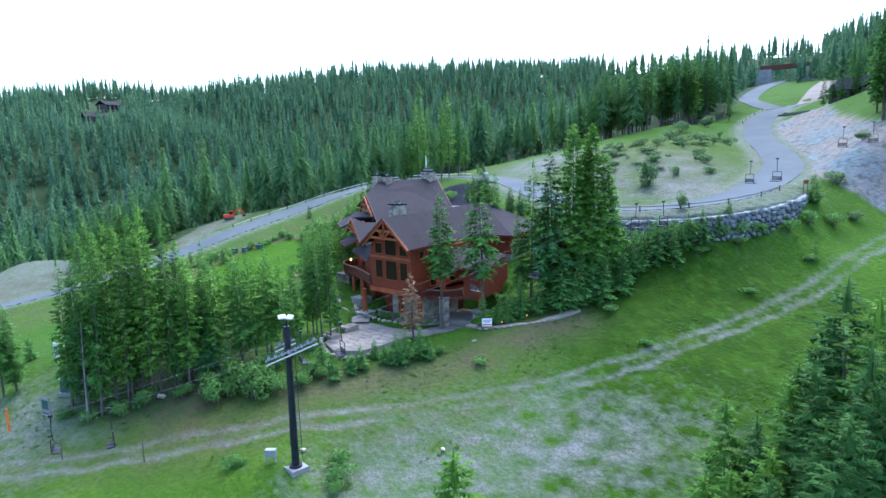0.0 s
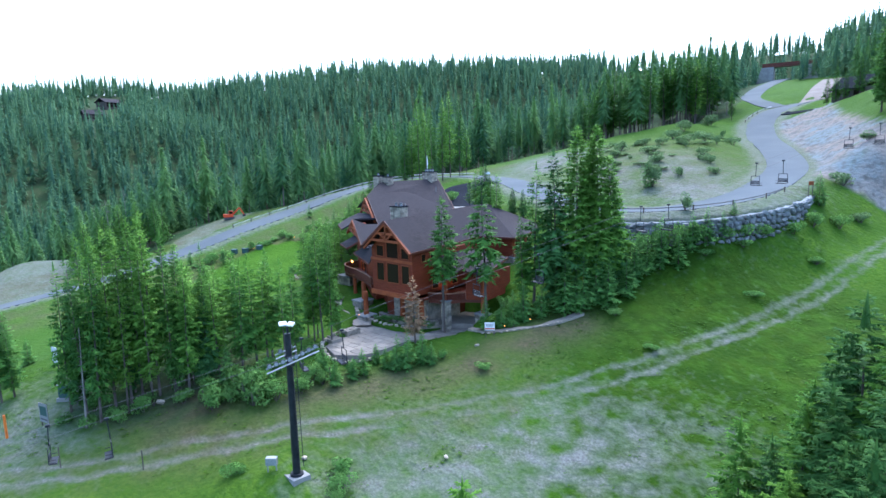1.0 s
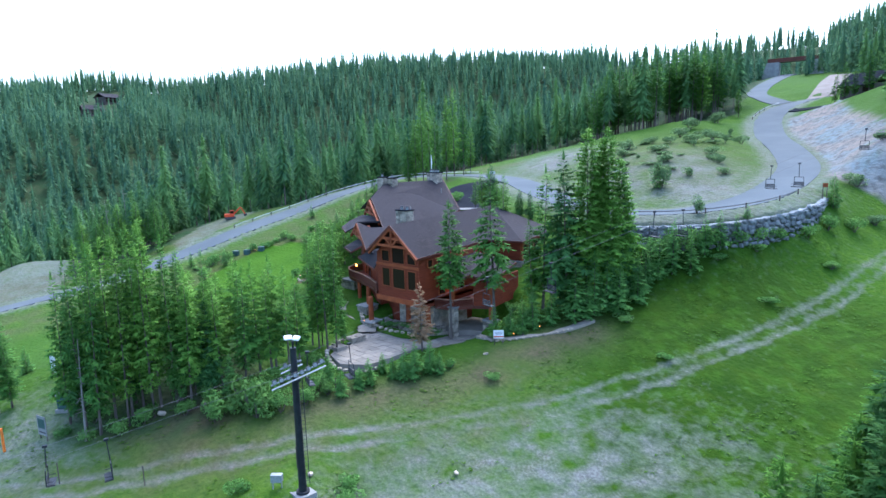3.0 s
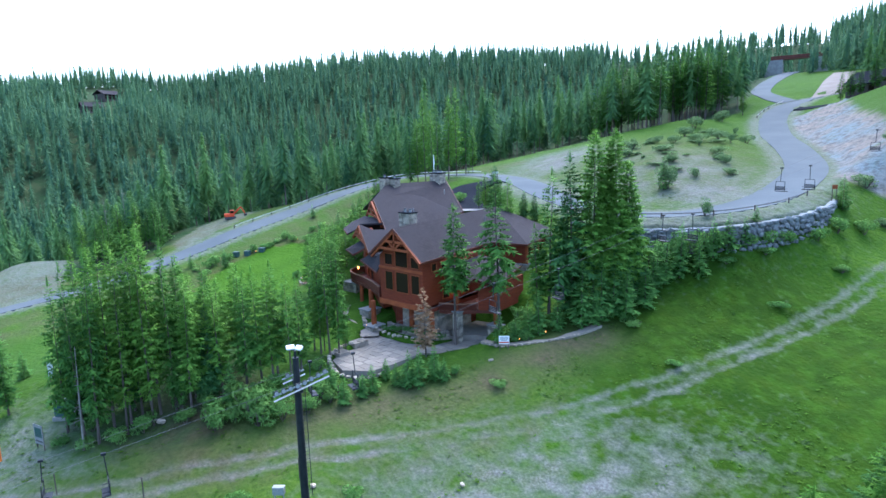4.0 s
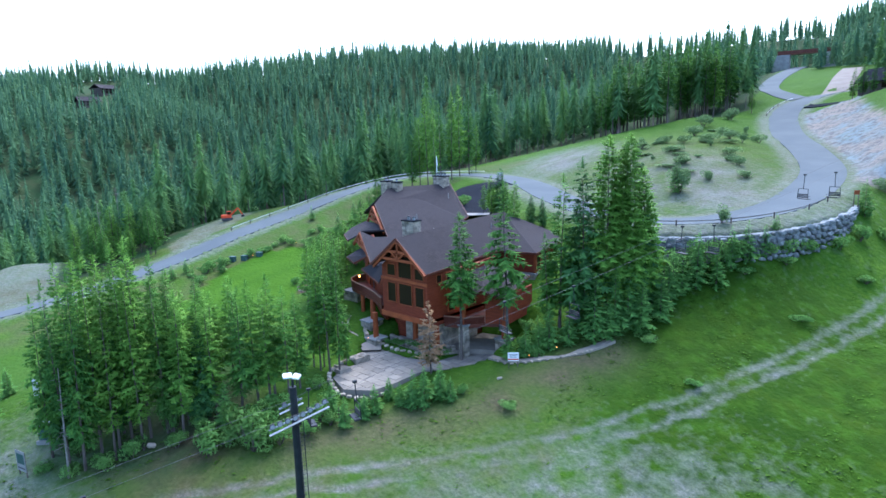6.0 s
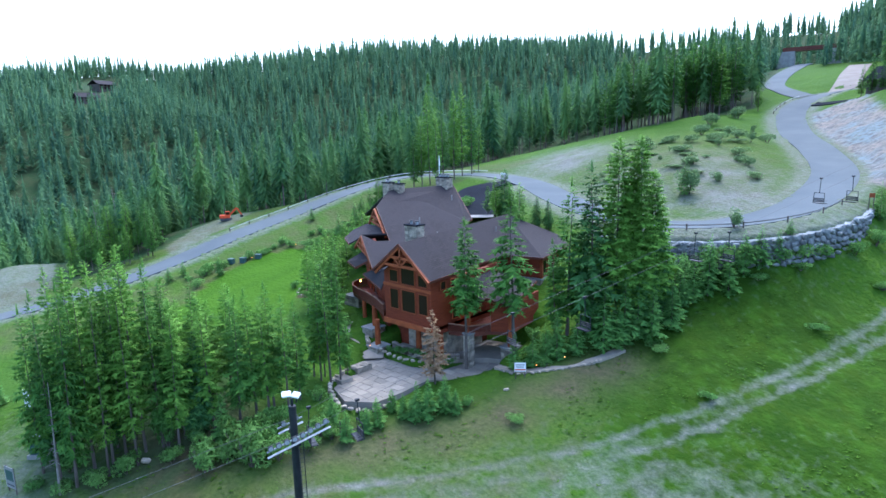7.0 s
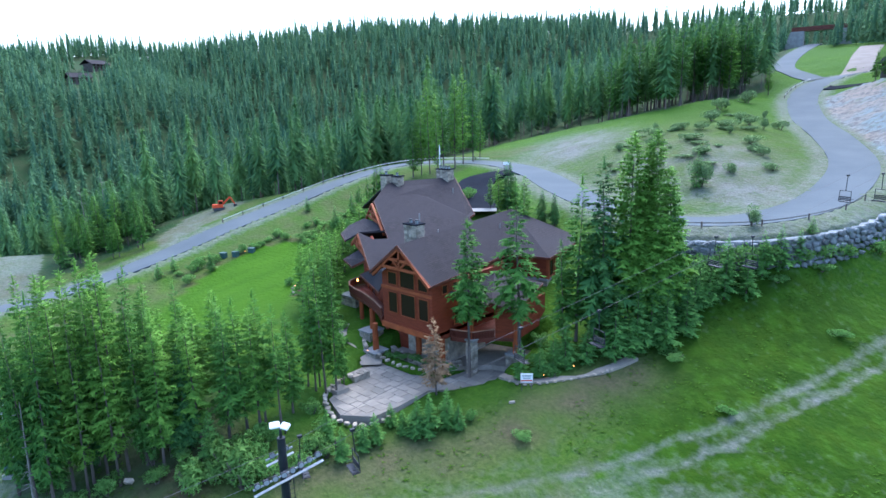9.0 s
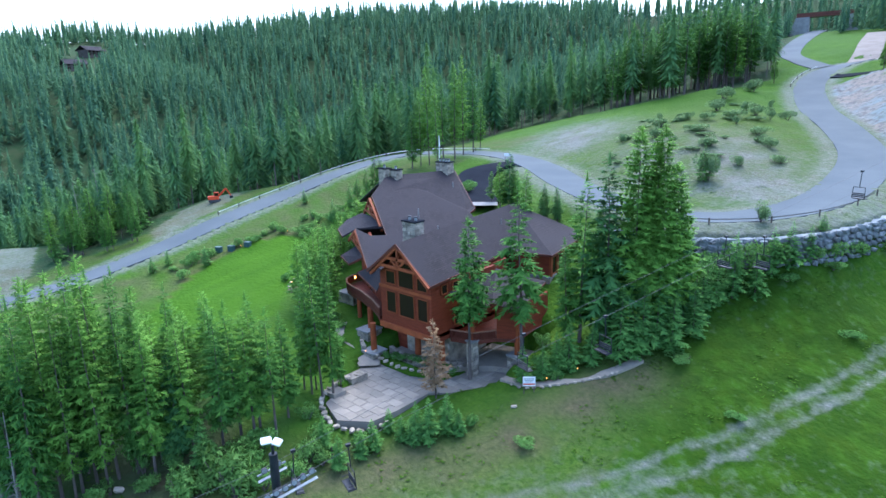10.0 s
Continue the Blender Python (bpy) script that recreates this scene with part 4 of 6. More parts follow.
def gable_wall(p, q, z0, ze, apex, thick, inset=0.0):
    """A wall between plan points p and q with a pointed top."""
    p, q = Vector(p), Vector(q)
    n = Vector((-(q - p).y, (q - p).x)).normalized() * thick
    mid = apex
    outline = [(p.x, p.y, z0), (q.x, q.y, z0), (q.x, q.y, ze), (mid[0], mid[1], mid[2]), (p.x, p.y, ze)]
    bm = bmesh.new()
    a = [bm.verts.new(v) for v in outline]
    b = [bm.verts.new((v[0] + n.x, v[1] + n.y, v[2])) for v in outline]
    bm.faces.new(a)
    bm.faces.new(b[::-1])
    for i in range(5):
        bm.faces.new((a[(i + 1) % 5], a[i], b[i], b[(i + 1) % 5]))
    bmesh.ops.recalc_face_normals(bm, faces=bm.faces[:])
    return part("wall", bm, WOOD, lodge)


# front wing: timber walls over a recessed stone base
gable_wall((-65.3, 55.0), (-57.3, 55.0), 5.6, 11.6, (-61.1, 55.0, 14.9), 0.35)
wall([(-65.3, 55.36), (-64.95, 55.36), (-64.95, 58.2), (-65.3, 58.2)], 4.6, 11.4)
wall([(-57.65, 55.36), (-57.3, 55.36), (-57.3, 66.0), (-57.65, 66.0)], 4.6, 11.2)
wall([(-64.6, 58.2), (-57.9, 58.2), (-57.9, 65.0), (-64.6, 65.0)], 0.5, 5.1, STONE, "ledge stone basement wall")
part("floor_beam", box(bmesh.new(), -65.5, 54.8, 5.0, -57.1, 55.3, 5.65), BEAM, lodge)
part("belt_beam", box(bmesh.new(), -65.4, 54.86, 9.85, -57.2, 54.99, 10.2), BEAM, lodge)
part("floor_slab", box(bmesh.new(), -65.3, 55.3, 5.1, -57.3, 65.9, 5.5), BEAM, lodge)
# middle and main blocks
wall([(-66.0, 58.3), (-58.0, 58.3), (-58.6, 70.0), (-67.0, 74.0), (-74.5, 69.5), (-71.2, 61.0)], 1.0, 11.0)
wall([uv(-109.0, 24.5), uv(-97.8, 24.5), uv(-97.8, 36.2), uv(-109.0, 36.2)], 3.0, 14.4)
gable_wall(uv(-98.8, 20.3), uv(-87.2, 20.3), 3.0, 11.2, uv(-93.8, 20.3, 13.9), 0.35)
gable_wall(uv(-107.0, 24.0), uv(-96.0, 24.0), 3.0, 13.2, uv(-101.2, 24.0, 17.0), 0.35)
wall([uv(-98.6, 20.7), uv(-87.6, 20.7), uv(-87.6, 26.0), uv(-98.6, 26.0)], 3.0, 11.1)
part("gable_infill", prism(bmesh.new(), [(-83.7, 72.6), (-81.4, 71.6), (-80.6, 73.6), (-83.0, 74.6)], 16.4, 17.5), DARK, lodge)
# right wing: stone below, timber above
wall([(-59.6, 72.3), (-54.2, 73.1), (-56.2, 83.4), (-66.4, 86.2), (-68.6, 78.0)], 2.0, 8.6, STONE, "ledge stone wall of the side wing")
wall([(-59.5, 72.5), (-54.4, 73.3), (-56.4, 83.2), (-66.2, 86.0), (-68.4, 78.2)], 8.6, 11.3)


def window(p, q, z0, z1, out, mull=0):
    """A framed pane on the wall line p to q, its face turned along out."""
    p, q = Vector(p), Vector(q)
    d = (q - p).normalized()
    o = Vector(out).normalized()
    root = new("window")
    root.parent = lodge
    f = 0.10

    def bar(s0, s1, za, zb, depth0, depth1, name, material):
        bm = bmesh.new()
        vs = []
        for z in (za, zb):
            for s, dep in ((s0, depth0), (s1, depth0), (s1, depth1), (s0, depth1)):
                c = p + d * s + o * dep
                vs.append(bm.verts.new((c.x, c.y, z)))
        for face in ((3, 2, 1, 0), (4, 5, 6, 7), (0, 1, 5, 4), (1, 2, 6, 5), (2, 3, 7, 6), (3, 0, 4, 7)):
            bm.faces.new([vs[i] for i in face])
        bmesh.ops.recalc_face_normals(bm, faces=bm.faces[:])
        return part(name, bm, material, root)

    L = (q - p).length
    bar(f, L - f, z0 + f, z1 - f, 0.005, 0.03, "pane", GLASS)
    bar(0, f, z0, z1, 0.0, 0.10, "frame_side", BEAM)
    bar(L - f, L, z0, z1, 0.0, 0.10, "frame_side", BEAM)
    bar(f, L - f, z1 - f, z1, 0.0, 0.10, "frame_head", BEAM)
    bar(f, L - f, z0, z0 + f, 0.0, 0.14, "sill", BEAM)
    for k in range(mull):
        s = L * (k + 1) / (mull + 1)
        bar(s - 0.05, s + 0.05, z0 + f, z1 - f, 0.03, 0.09, "mullion", BEAM)
    return root


south = (0, -1)
for x0, x1, low, high in ((-64.3, -62.7, (7.0, 9.6), (10.4, 12.0)), (-62.25, -59.8, (6.9, 9.7), (10.3, 13.2)), (-59.35, -57.75, (7.0, 9.6), (10.4, 11.9))):
    for z0, z1 in (low, high):
        window((x0, 55.0), (x1, 55.0), z0, z1, south)
for y0, y1 in ((56.6, 57.6), (58.4, 59.4)):
    window((-57.3, y0), (-57.3, y1), 9.9, 11.0, (1, 0))
window((-57.3, 62.6), (-57.3, 63.9), 5.9, 8.0, (1, 0))
window((-57.3, 58.6), (-57.3, 60.0), 5.9, 8.0, (1, 0))
for a0, a1, z0, z1 in ((-96.2, -94.8, 5.3, 7.6), (-94.3, -92.2, 5.3, 7.6), (-96.6, -95.2, 8.8, 11.0), (-94.4, -93.0, 8.8, 11.0), (-90.6, -89.0, 8.8, 10.8)):
    window(uv(a0, 20.3), uv(a1, 20.3), z0, z1, -V)
for a0, a1 in ((-105.0, -103.6), (-102.4, -100.2), (-99.4, -98.2)):
    window(uv(a0, 24.0), uv(a1, 24.0), 10.6, 13.0, -V)
# side wing: two rows of tall windows between timber posts
w0, w1 = Vector((-54.2, 73.1)), Vector((-56.2, 83.4))
for k in range(5):
    a, b = w0.lerp(w1, 0.05 + 0.19 * k), w0.lerp(w1, 0.18 + 0.19 * k)
    for z0, z1 in ((8.75, 11.0), (4.6, 7.2)):
        window(a, b, z0, z1, (0.98, 0.18))
    c = w0.lerp(w1, 0.02 + 0.19 * k)
    part("timber_post", box(bmesh.new(), c.x - 0.14, c.y - 0.16, 8.6, c.x + 0.2, c.y + 0.16, 11.3), BEAM, lodge)
part("stone_ledge", prism(bmesh.new(), [(-59.8, 72.1), (-54.0, 72.9), (-56.0, 83.6), (-56.5, 83.5), (-54.5, 73.4), (-59.8, 72.6)], 8.35, 8.6), CONCRETE, lodge)
w0, w1 = Vector((-59.6, 72.28)), Vector((-54.2, 73.08))
for k in range(3):
    a, b = w0.lerp(w1, 0.2 + 0.26 * k), w0.lerp(w1, 0.36 + 0.26 * k)
    window(a, b, 4.2, 6.4, (0.15, -0.99))


def truss(left, right, apex, name="truss"):
    """Open timber truss under a gable's overhang: rafters, collar beams, king post and struts."""
    L, R, A = Vector(left), Vector(right), Vector(apex)
    for p, q, w in ((L, A, 0.30), (R, A, 0.30)):
        part("rafter", beam(bmesh.new(), p, q, 0.3, w), BEAM, lodge)
    for t in (0.36, 0.62):
        part("collar_beam", beam(bmesh.new(), L.lerp(A, t), R.lerp(A, t), 0.26, 0.3), BEAM, lodge)
    mid = (L.lerp(A, 0.36) + R.lerp(A, 0.36)) / 2
    part("king_post", beam(bmesh.new(), mid, A, 0.26, 0.26), BEAM, lodge)
    for s in (L, R):
        part("strut", beam(bmesh.new(), mid, s.lerp(A, 0.68), 0.2, 0.22), BEAM, lodge)
        c = s.lerp(A, 0.36)
        part("post", beam(bmesh.new(), c, s.lerp(A, 0.62) + (mid - s.lerp(A, 0.62)) * 0.0, 0.2, 0.2), BEAM, lodge)


truss((-65.7, 53.95, 11.5), (-56.6, 53.95, 11.4), (-61.1, 53.95, 15.25))
truss((-84.2, 68.7, 13.8), (-73.5, 62.8, 13.8), (-79.4, 66.0, 17.1))
truss((-80.0, 62.4, 11.7), (-69.4, 56.5, 11.2), (-74.8, 59.4, 14.2))
# corner posts and stone piers under the front wing
for x, y in ((-66.6, 54.6), (-58.0, 57.2), (-61.8, 57.2)):
    part("timber_post", rod(bmesh.new(), (x, y, 1.6), (x, y, 5.1), 0.38, 0.34, 10), BEAM, lodge)


def stone_pier(x0, y0, x1, y1, z0, z1, cap=True, name="stone_pier"):
    """Coursed stones round a core, with a flat capstone."""
    root = new(name)
    root.parent = lodge
    part("core", box(bmesh.new(), x0 + 0.06, y0 + 0.06, z0, x1 - 0.06, y1 - 0.06, z1), STONE, root)
    rng = random.Random(int(abs(x0) * 100))
    z = z0
    while z < z1 - 0.1:
        h = min(rng.uniform(0.28, 0.45), z1 - z)
        for side in range(4):
            lo, hi = (x0, x1) if side < 2 else (y0, y1)
            s = lo
            while s < hi - 0.12:
                e = min(hi, s + rng.uniform(0.4, 0.9))
                if hi - e < 0.2:
                    e = hi
                bm = bmesh.new()
                k = rng.uniform(0.0, 0.07)
                g = 0.02
                if side == 0:
                    box(bm, s + g, y0 - k, z + g, e - g, y0 + 0.12, z + h - g)
                elif side == 1:
                    box(bm, s + g, y1 - 0.12, z + g, e - g, y1 + k, z + h - g)
                elif side == 2:
                    box(bm, x0 - k, s + g, z + g, x0 + 0.12, e - g, z + h - g)
                else:
                    box(bm, x1 - 0.12, s + g, z + g, x1 + k, e - g, z + h - g)
                part("stone", bm, STONE, root)
                s = e
        z += h
    if cap:
        part("capstone", box(bmesh.new(), x0 - 0.12, y0 - 0.12, z1, x1 + 0.12, y1 + 0.12, z1 + 0.16), DRIVE if name == "chimney" else CONCRETE, root)
    return root


stone_pier(-67.6, 53.6, -65.6, 55.6, 0.2, 1.6)
stone_pier(-70.6, 55.4, -68.6, 57.6, 1.0, 3.0)
stone_pier(-79.6, 59.6, -76.4, 62.2, 2.0, 5.0)
stone_pier(-55.2, 58.2, -54.3, 59.1, 0.4, 4.6)
stone_pier(-52.2, 61.6, -50.4, 62.8, 0.8, 2.6)
part("timber_post", rod(bmesh.new(), (-69.6, 56.8, 3.0), (-69.6, 56.8, 5.8), 0.38, 0.34, 10), BEAM, lodge)
for x, y, z in ((-54.8, 58.7, 4.5), (-51.3, 62.2, 2.6)):
    part("timber_post", beam(bmesh.new(), (x, y, z), (x, y, 7.9), 0.4, 0.4), BEAM, lodge)


def railing(points, z, h=1.0, name="railing"):
    root = new(name)
    root.parent = lodge
    for p, q in zip(points, points[1:]):
        part("rail_top", beam(bmesh.new(), (*p, z + h), (*q, z + h), 0.2, 0.12), CAPRAIL, root)
        part("rail_foot", beam(bmesh.new(), (*p, z + 0.12), (*q, z + 0.12), 0.1, 0.12), FASCIA, root)
        n = max(2, int((Vector(q) - Vector(p)).length / 0.17))
        bm = bmesh.new()
        box(bm, -0.055, -0.055, 0.1, 0.055, 0.055, h)
        me = part("baluster", bm, FASCIA, root)
        me.location = (*p, z)
        for k in range(1, n):
            c = Vector(p).lerp(Vector(q), k / n)
            o = new("baluster", me.data)
            o.parent, o.location = root, (c.x, c.y, z)
    return root


# side deck with a rounded end, front porch deck
deck = [(-65.9, 57.4), (-65.6, 54.9), (-68.4, 56.3), (-72.2, 57.7), (-74.6, 58.2), (-76.6, 58.9), (-78.0, 60.0), (-78.7, 61.6), (-78.4, 63.4), (-72.0, 62.0)]
part("deck", prism(bmesh.new(), deck, 5.65, 6.05), FASCIA, lodge, "red-brown timber deck")
railing(deck[1:9], 6.05, 1.1)
for x, y in ((-73.4, 58.2),):
    part("timber_post", rod(bmesh.new(), (x, y, 2.0), (x, y, 5.7), 0.3, 0.28, 10), BEAM, lodge)
pdeck = [(-57.2, 57.8), (-54.6, 58.6), (-53.2, 60.9), (-51.2, 62.1), (-52.4, 67.8), (-57.2, 66.2)]
part("deck", prism(bmesh.new(), pdeck, 4.21, 4.61), FASCIA, lodge)
railing(pdeck[:3], 4.61, 1.0)
wall([(-53.15, 60.95), (-51.2, 62.1), (-51.3, 62.3), (-53.25, 61.15)], 4.3, 8.1)
wall([(-51.5, 62.4), (-51.2, 62.2), (-52.2, 69.6), (-52.5, 69.6)], 4.3, 8.0)


def chimney(x0, y0, x1, y1, z0, z1, pots):
    c = stone_pier(x0, y0, x1, y1, z0, z1, True, "chimney")
    for k in range(pots):
        t = (k + 0.5) / pots
        x, y = x0 + (x1 - x0) * t, (y0 + y1) / 2
        part("flue", rod(bmesh.new(), (x, y, z1 + 0.16), (x, y, z1 + 0.5), 0.17, 0.17, 10), GALV, c)
        part("cowl", rod(bmesh.new(), (x, y, z1 + 0.5), (x, y, z1 + 0.62), 0.26, 0.2, 10), STEEL, c)
    return c


chimney(-64.6, 58.2, -62.6, 59.6, 11.6, 16.9, 2)
chimney(-83.4, 71.4, -82.0, 72.6, 16.0, 20.5, 1)
chimney(-82.0, 72.4, -80.6, 73.6, 16.0, 20.3, 1)
chimney(-79.3, 79.6, -76.9, 81.0, 17.6, 20.9, 4)
for x, y, z in ((-70.9, 67.1, 15.2), (-66.6, 66.2, 13.6), (-62.6, 74.2, 13.6), (-74.6, 78.2, 17.2)):
    vent = part("vent_pipe", rod(bmesh.new(), (x, y, z), (x, y, z + 1.2), 0.07, 0.07, 8), CONCRETE, lodge)
for x, y, z in ((-57.1, 61.2, 7.3), (-76.5, 60.2, 7.6)):
    lampo = new("wall_lamp")
    lampo.parent = lodge
    part("bracket", box(bmesh.new(), x - 0.12, y - 0.05, z - 0.05, x + 0.12, y + 0.05, z + 0.25), STEEL, lampo)
    part("lantern", rod(bmesh.new(), (x + 0.22, y - 0.1, z - 0.12), (x + 0.22, y - 0.1, z + 0.2), 0.13, 0.1, 8), LAMPGLOW, lampo, "glowing warm lantern glass")
    light = new("lantern_light", bpy.data.lights.new("lantern_light", "POINT"))
    light.data.energy, light.data.color, light.data.shadow_soft_size = 22, (1.0, 0.5, 0.2), 0.12
    light.location = (x + 0.5, y - 0.3, z)

# patio of irregular flagstones in concrete, edged with boulders
patio = part("patio", prism(bmesh.new(), PATIO, -0.6, 0.55), MORTAR)
tagged(patio, "pale flagstone patio in front of the lodge", "patio", kind="structure")
path = spline([(-50.4, 58.4, 0), (-47.0, 59.0, 0), (-43.8, 61.6, 0), (-41.4, 65.0, 0), (-39.9, 68.4, 0)], 0.5)
path[:, 2] = ground_height(path[:, 0], path[:, 1]) - 0.06
tagged(part("garden_path", ribbon(path, (-0.55, 0, 0.55), 0.18, 0.5), FLAG), "narrow stone path along the meadow's edge", "path", kind="structure")
steps_path = spline([(-65.2, 52.4, 0.7), (-67.8, 54.6, 1.3), (-71.0, 54.6, 2.0), (-74, 56, 2.8)], 0.5)
tagged(part("stepping_path", ribbon(steps_path, (-1.3, 0, 1.3), 0.15, 0.6), FLAG), "stone slab path beside the lodge", "path", kind="structure")
drive = spline(DRIVEWAY, 1.0)
tagged(part("driveway", ribbon(drive, (-3.4, 0, 3.4), 0.2, 0.5), DRIVE), "new dark asphalt driveway curving to the road", "driveway", kind="structure")
apron = spline([(-73.0, 82.0, 14.2), (-74.9, 84.5, 14.2)], 0.6)
tagged(part("driveway_apron", ribbon(apron, (-3.0, 0, 3.0), 0.24, 0.35), CONCRETE), "pale concrete apron at the garage", "driveway", kind="structure")
terrace = part("terrace", prism(bmesh.new(), [(-65.8, 56.6), (-57.2, 56.9), (-55.6, 59.2), (-53.6, 60.9), (-50.8, 62.0), (-51.2, 67.6), (-57.8, 66.0), (-57.8, 58.3), (-65.8, 58.6)], -0.6, 1.15), FLAG)
tagged(terrace, "shaded flagstone terrace under the lodge's upper floors", "terrace", kind="structure")


def ledge_wall(line, z0, z1, label):
    """A low wall of flat split stones in three courses."""
    root = thing("ledge_wall", label, "stone wall")
    rng = random.Random(len(line) * 7 + int(z1 * 10))
    pts = spline([(*p, 0) for p in line], 0.62)
    for course in range(3):
        h = (z1 - z0) / 3
        for a, b in zip(pts, pts[1:]):
            c = (a + b) / 2
            turn = math.atan2(b[1] - a[1], b[0] - a[0])
            w = rng.uniform(0.26, 0.34)
            bm = box(bmesh.new(), -w, -0.22, 0, w, 0.22, h - 0.02)
            for v in bm.verts:
                v.co += Vector((rng.uniform(-0.04, 0.04), rng.uniform(-0.06, 0.06), rng.uniform(-0.02, 0.02)))
            o = part("stone", bm, STONE, root)
            o.matrix_local = pose(c[0], c[1], z0 + course * h, 0, 0, math.degrees(turn) + rng.uniform(-6, 6))


ledge_wall([(-65.6, 56.4), (-63.0, 55.9), (-60.2, 56.2), (-57.6, 57.0), (-56.2, 58.6)], 0.6, 1.9, "split stone wall of the terrace under the lodge")
ledge_wall([(-71.6, 57.4), (-69.6, 55.2), (-67.6, 53.9)], 1.0, 2.2, "split stone wall stepping down beside the deck")

# ---- trees that stand singly ----
def plant(group, kinds):
    for kind, spots in kinds.items():
        for x, y, h in spots:
            if kind in ("lush", "dense"):
                wide = 0.95
            elif group == "tall trees beside the lodge":
                wide = 0.95
            elif group == "trees beside the patio":
                wide = 0.7
            elif group == "trees in front of the lodge":
                wide = 0.95
            elif kind == "young":
                wide = min(1.5, 0.92 + 0.9 / h)
            else:
                wide = max(0.70, min(1.4, 13.5 / h)) * tree_rng.uniform(0.74, 0.98)
            tree(kind, x, y, h, wide, group)


plant("grove below the lawn", dict(
    fir=[(-74.5, 18.7, 17.2), (-70.3, 20.3, 20.3), (-68.8, 27.8, 18.8), (-70.6, 29.9, 15.5), (-73.4, 27, 18.3), (-65.1, 34.3, 13.8), (-64.7, 36, 13.8), (-63.9, 37.6, 14), (-62.8, 40.1, 11.2)],
    pine=[(-71.4, 19.4, 19.4), (-70.7, 23.7, 18.4), (-61.9, 38.1, 13.1), (-73.8, 29.3, 17.1), (-76.9, 26.5, 17.8), (-71.6, 33, 14.4), (-67.4, 35.4, 13.4)],
    larch=[(-71.3, 22.2, 20.3), (-70.7, 24.9, 21), (-69.6, 26.4, 21.1), (-67.9, 29.7, 14.9), (-66.4, 32.1, 13.2), (-74.8, 24.3, 18.5), (-76.9, 21.6, 18.7), (-69.7, 32.4, 11.5), (-78.7, 23.9, 16.8), (-72.6, 21, 18.3), (-69.4, 22.8, 19.8), (-68.6, 25.2, 19), (-72, 26.4, 20), (-66.9, 28.6, 15.6), (-76, 23, 17.8), (-63.6, 36.8, 12.8), (-72.4, 30.6, 15.1), (-70.8, 31.4, 12.9), (-70.2, 34, 11.5), (-69.9, 36, 12.4), (-73.2, 34.6, 11)],
    spruce=[(-74.6, 19.9, 15), (-72.4, 24.8, 13.4), (-67.2, 31, 11)],
    young=[(-64, 31.8, 5.3)]))
plant("trees beside the patio", dict(pine=[(-62.6, 44.1, 16.3)], fir=[(-62.7, 45.5, 15.2), (-63.2, 46.9, 7.3), (-65.5, 43.9, 12.9)], larch=[(-64.3, 44, 14), (-64.8, 44.9, 11.8)]))
plant("trees at the slope edge", dict(
    thin=[(-83.8, 14.2, 12.6)],
    fir=[(-83.4, 15.4, 9.1), (-89.7, 16.3, 9.3), (-88.6, 13.6, 13.1)],
    young=[(-92.7, 19.1, 3.8)],
    pine=[(-85, 11.8, 13.1)]))
plant("trees in front of the lodge", dict(
    tall=[(-54.1, 57.4, 17.5)],
    thin=[(-50.2, 61.6, 20.3)],
    dry=[(-54.5, 52.4, 8.8)],
    young=[(-48.0, 58.6, 4.6)]))
plant("tall trees beside the lodge", dict(
    bulk=[(-42.3, 70.9, 23.2), (-40.0, 73.4, 23), (-41.4, 72.2, 20.5), (-39.2, 75.2, 18.5)],
    spruce=[(-44, 69, 21.0), (-39.8, 75.4, 15.7)],
    fir=[(-46.6, 67.4, 19.2), (-45.4, 69.7, 17.4), (-47.4, 66.0, 12.5)]))
plant("young spruces along the meadow", dict(
    young=[(-45.2, 62.9, 5.6), (-46, 61.9, 4.6), (-41.6, 67, 8.5), (-40.3, 69.6, 8.5), (-39.6, 71.5, 9.3), (-38.9, 73.4, 7.1), (-38.1, 78.4, 7), (-38.8, 76.5, 6.2), (-35.4, 81.9, 7.3), (-34.2, 84.4, 4.5), (-40.7, 68.4, 5.6), (-43.6, 64.6, 5), (-46.6, 60.1, 4), (-40.6, 72.2, 5.6), (-36.6, 80.2, 6.3), (-37.2, 77.5, 6.1), (-33.4, 83.2, 5.4), (-32.6, 86.0, 5.9), (-31.2, 87.6, 5.6), (-36.0, 83.6, 5.9), (-37.4, 79.2, 6.8), (-29.8, 89.6, 4.4), (-37.0, 75.0, 6.3), (-38.0, 71.6, 6.6)]))
plant("saplings below the patio", dict(
    young=[(-54.3, 45.7, 2.6), (-52.5, 45.6, 2.8), (-51.2, 46.1, 4.5), (-50.4, 47, 4.7), (-49.9, 49, 4.3), (-48.7, 49.4, 2.9), (-53.7, 43.1, 3.3), (-53.9, 41.8, 2.7), (-57.1, 40.1, 3.7), (-54.5, 39.7, 3.4)]))
plant("trees behind the lodge", dict(
    larch=[(-103.8, 103.5, 20.4), (-101.4, 111.7, 21), (-105.2, 102.4, 15.5), (-100.6, 108, 19.7), (-105.9, 123, 11.8), (-99.9, 101.9, 17.4)],
    fir=[(-103.6, 117.7, 20.7), (-106.1, 100.7, 12.2)],
    pine=[(-102.3, 106.3, 17.9)]))
plant("trees at the driveway", dict(
    larch=[(-70, 83.7, 7.2), (-73.3, 85.8, 5.1), (-63.9, 81.6, 7.9), (-67.4, 84.5, 5.9)],
    spruce=[(-69.5, 85.2, 8.3), (-62.7, 84.5, 4.9), (-60.6, 84.8, 4.9)]))
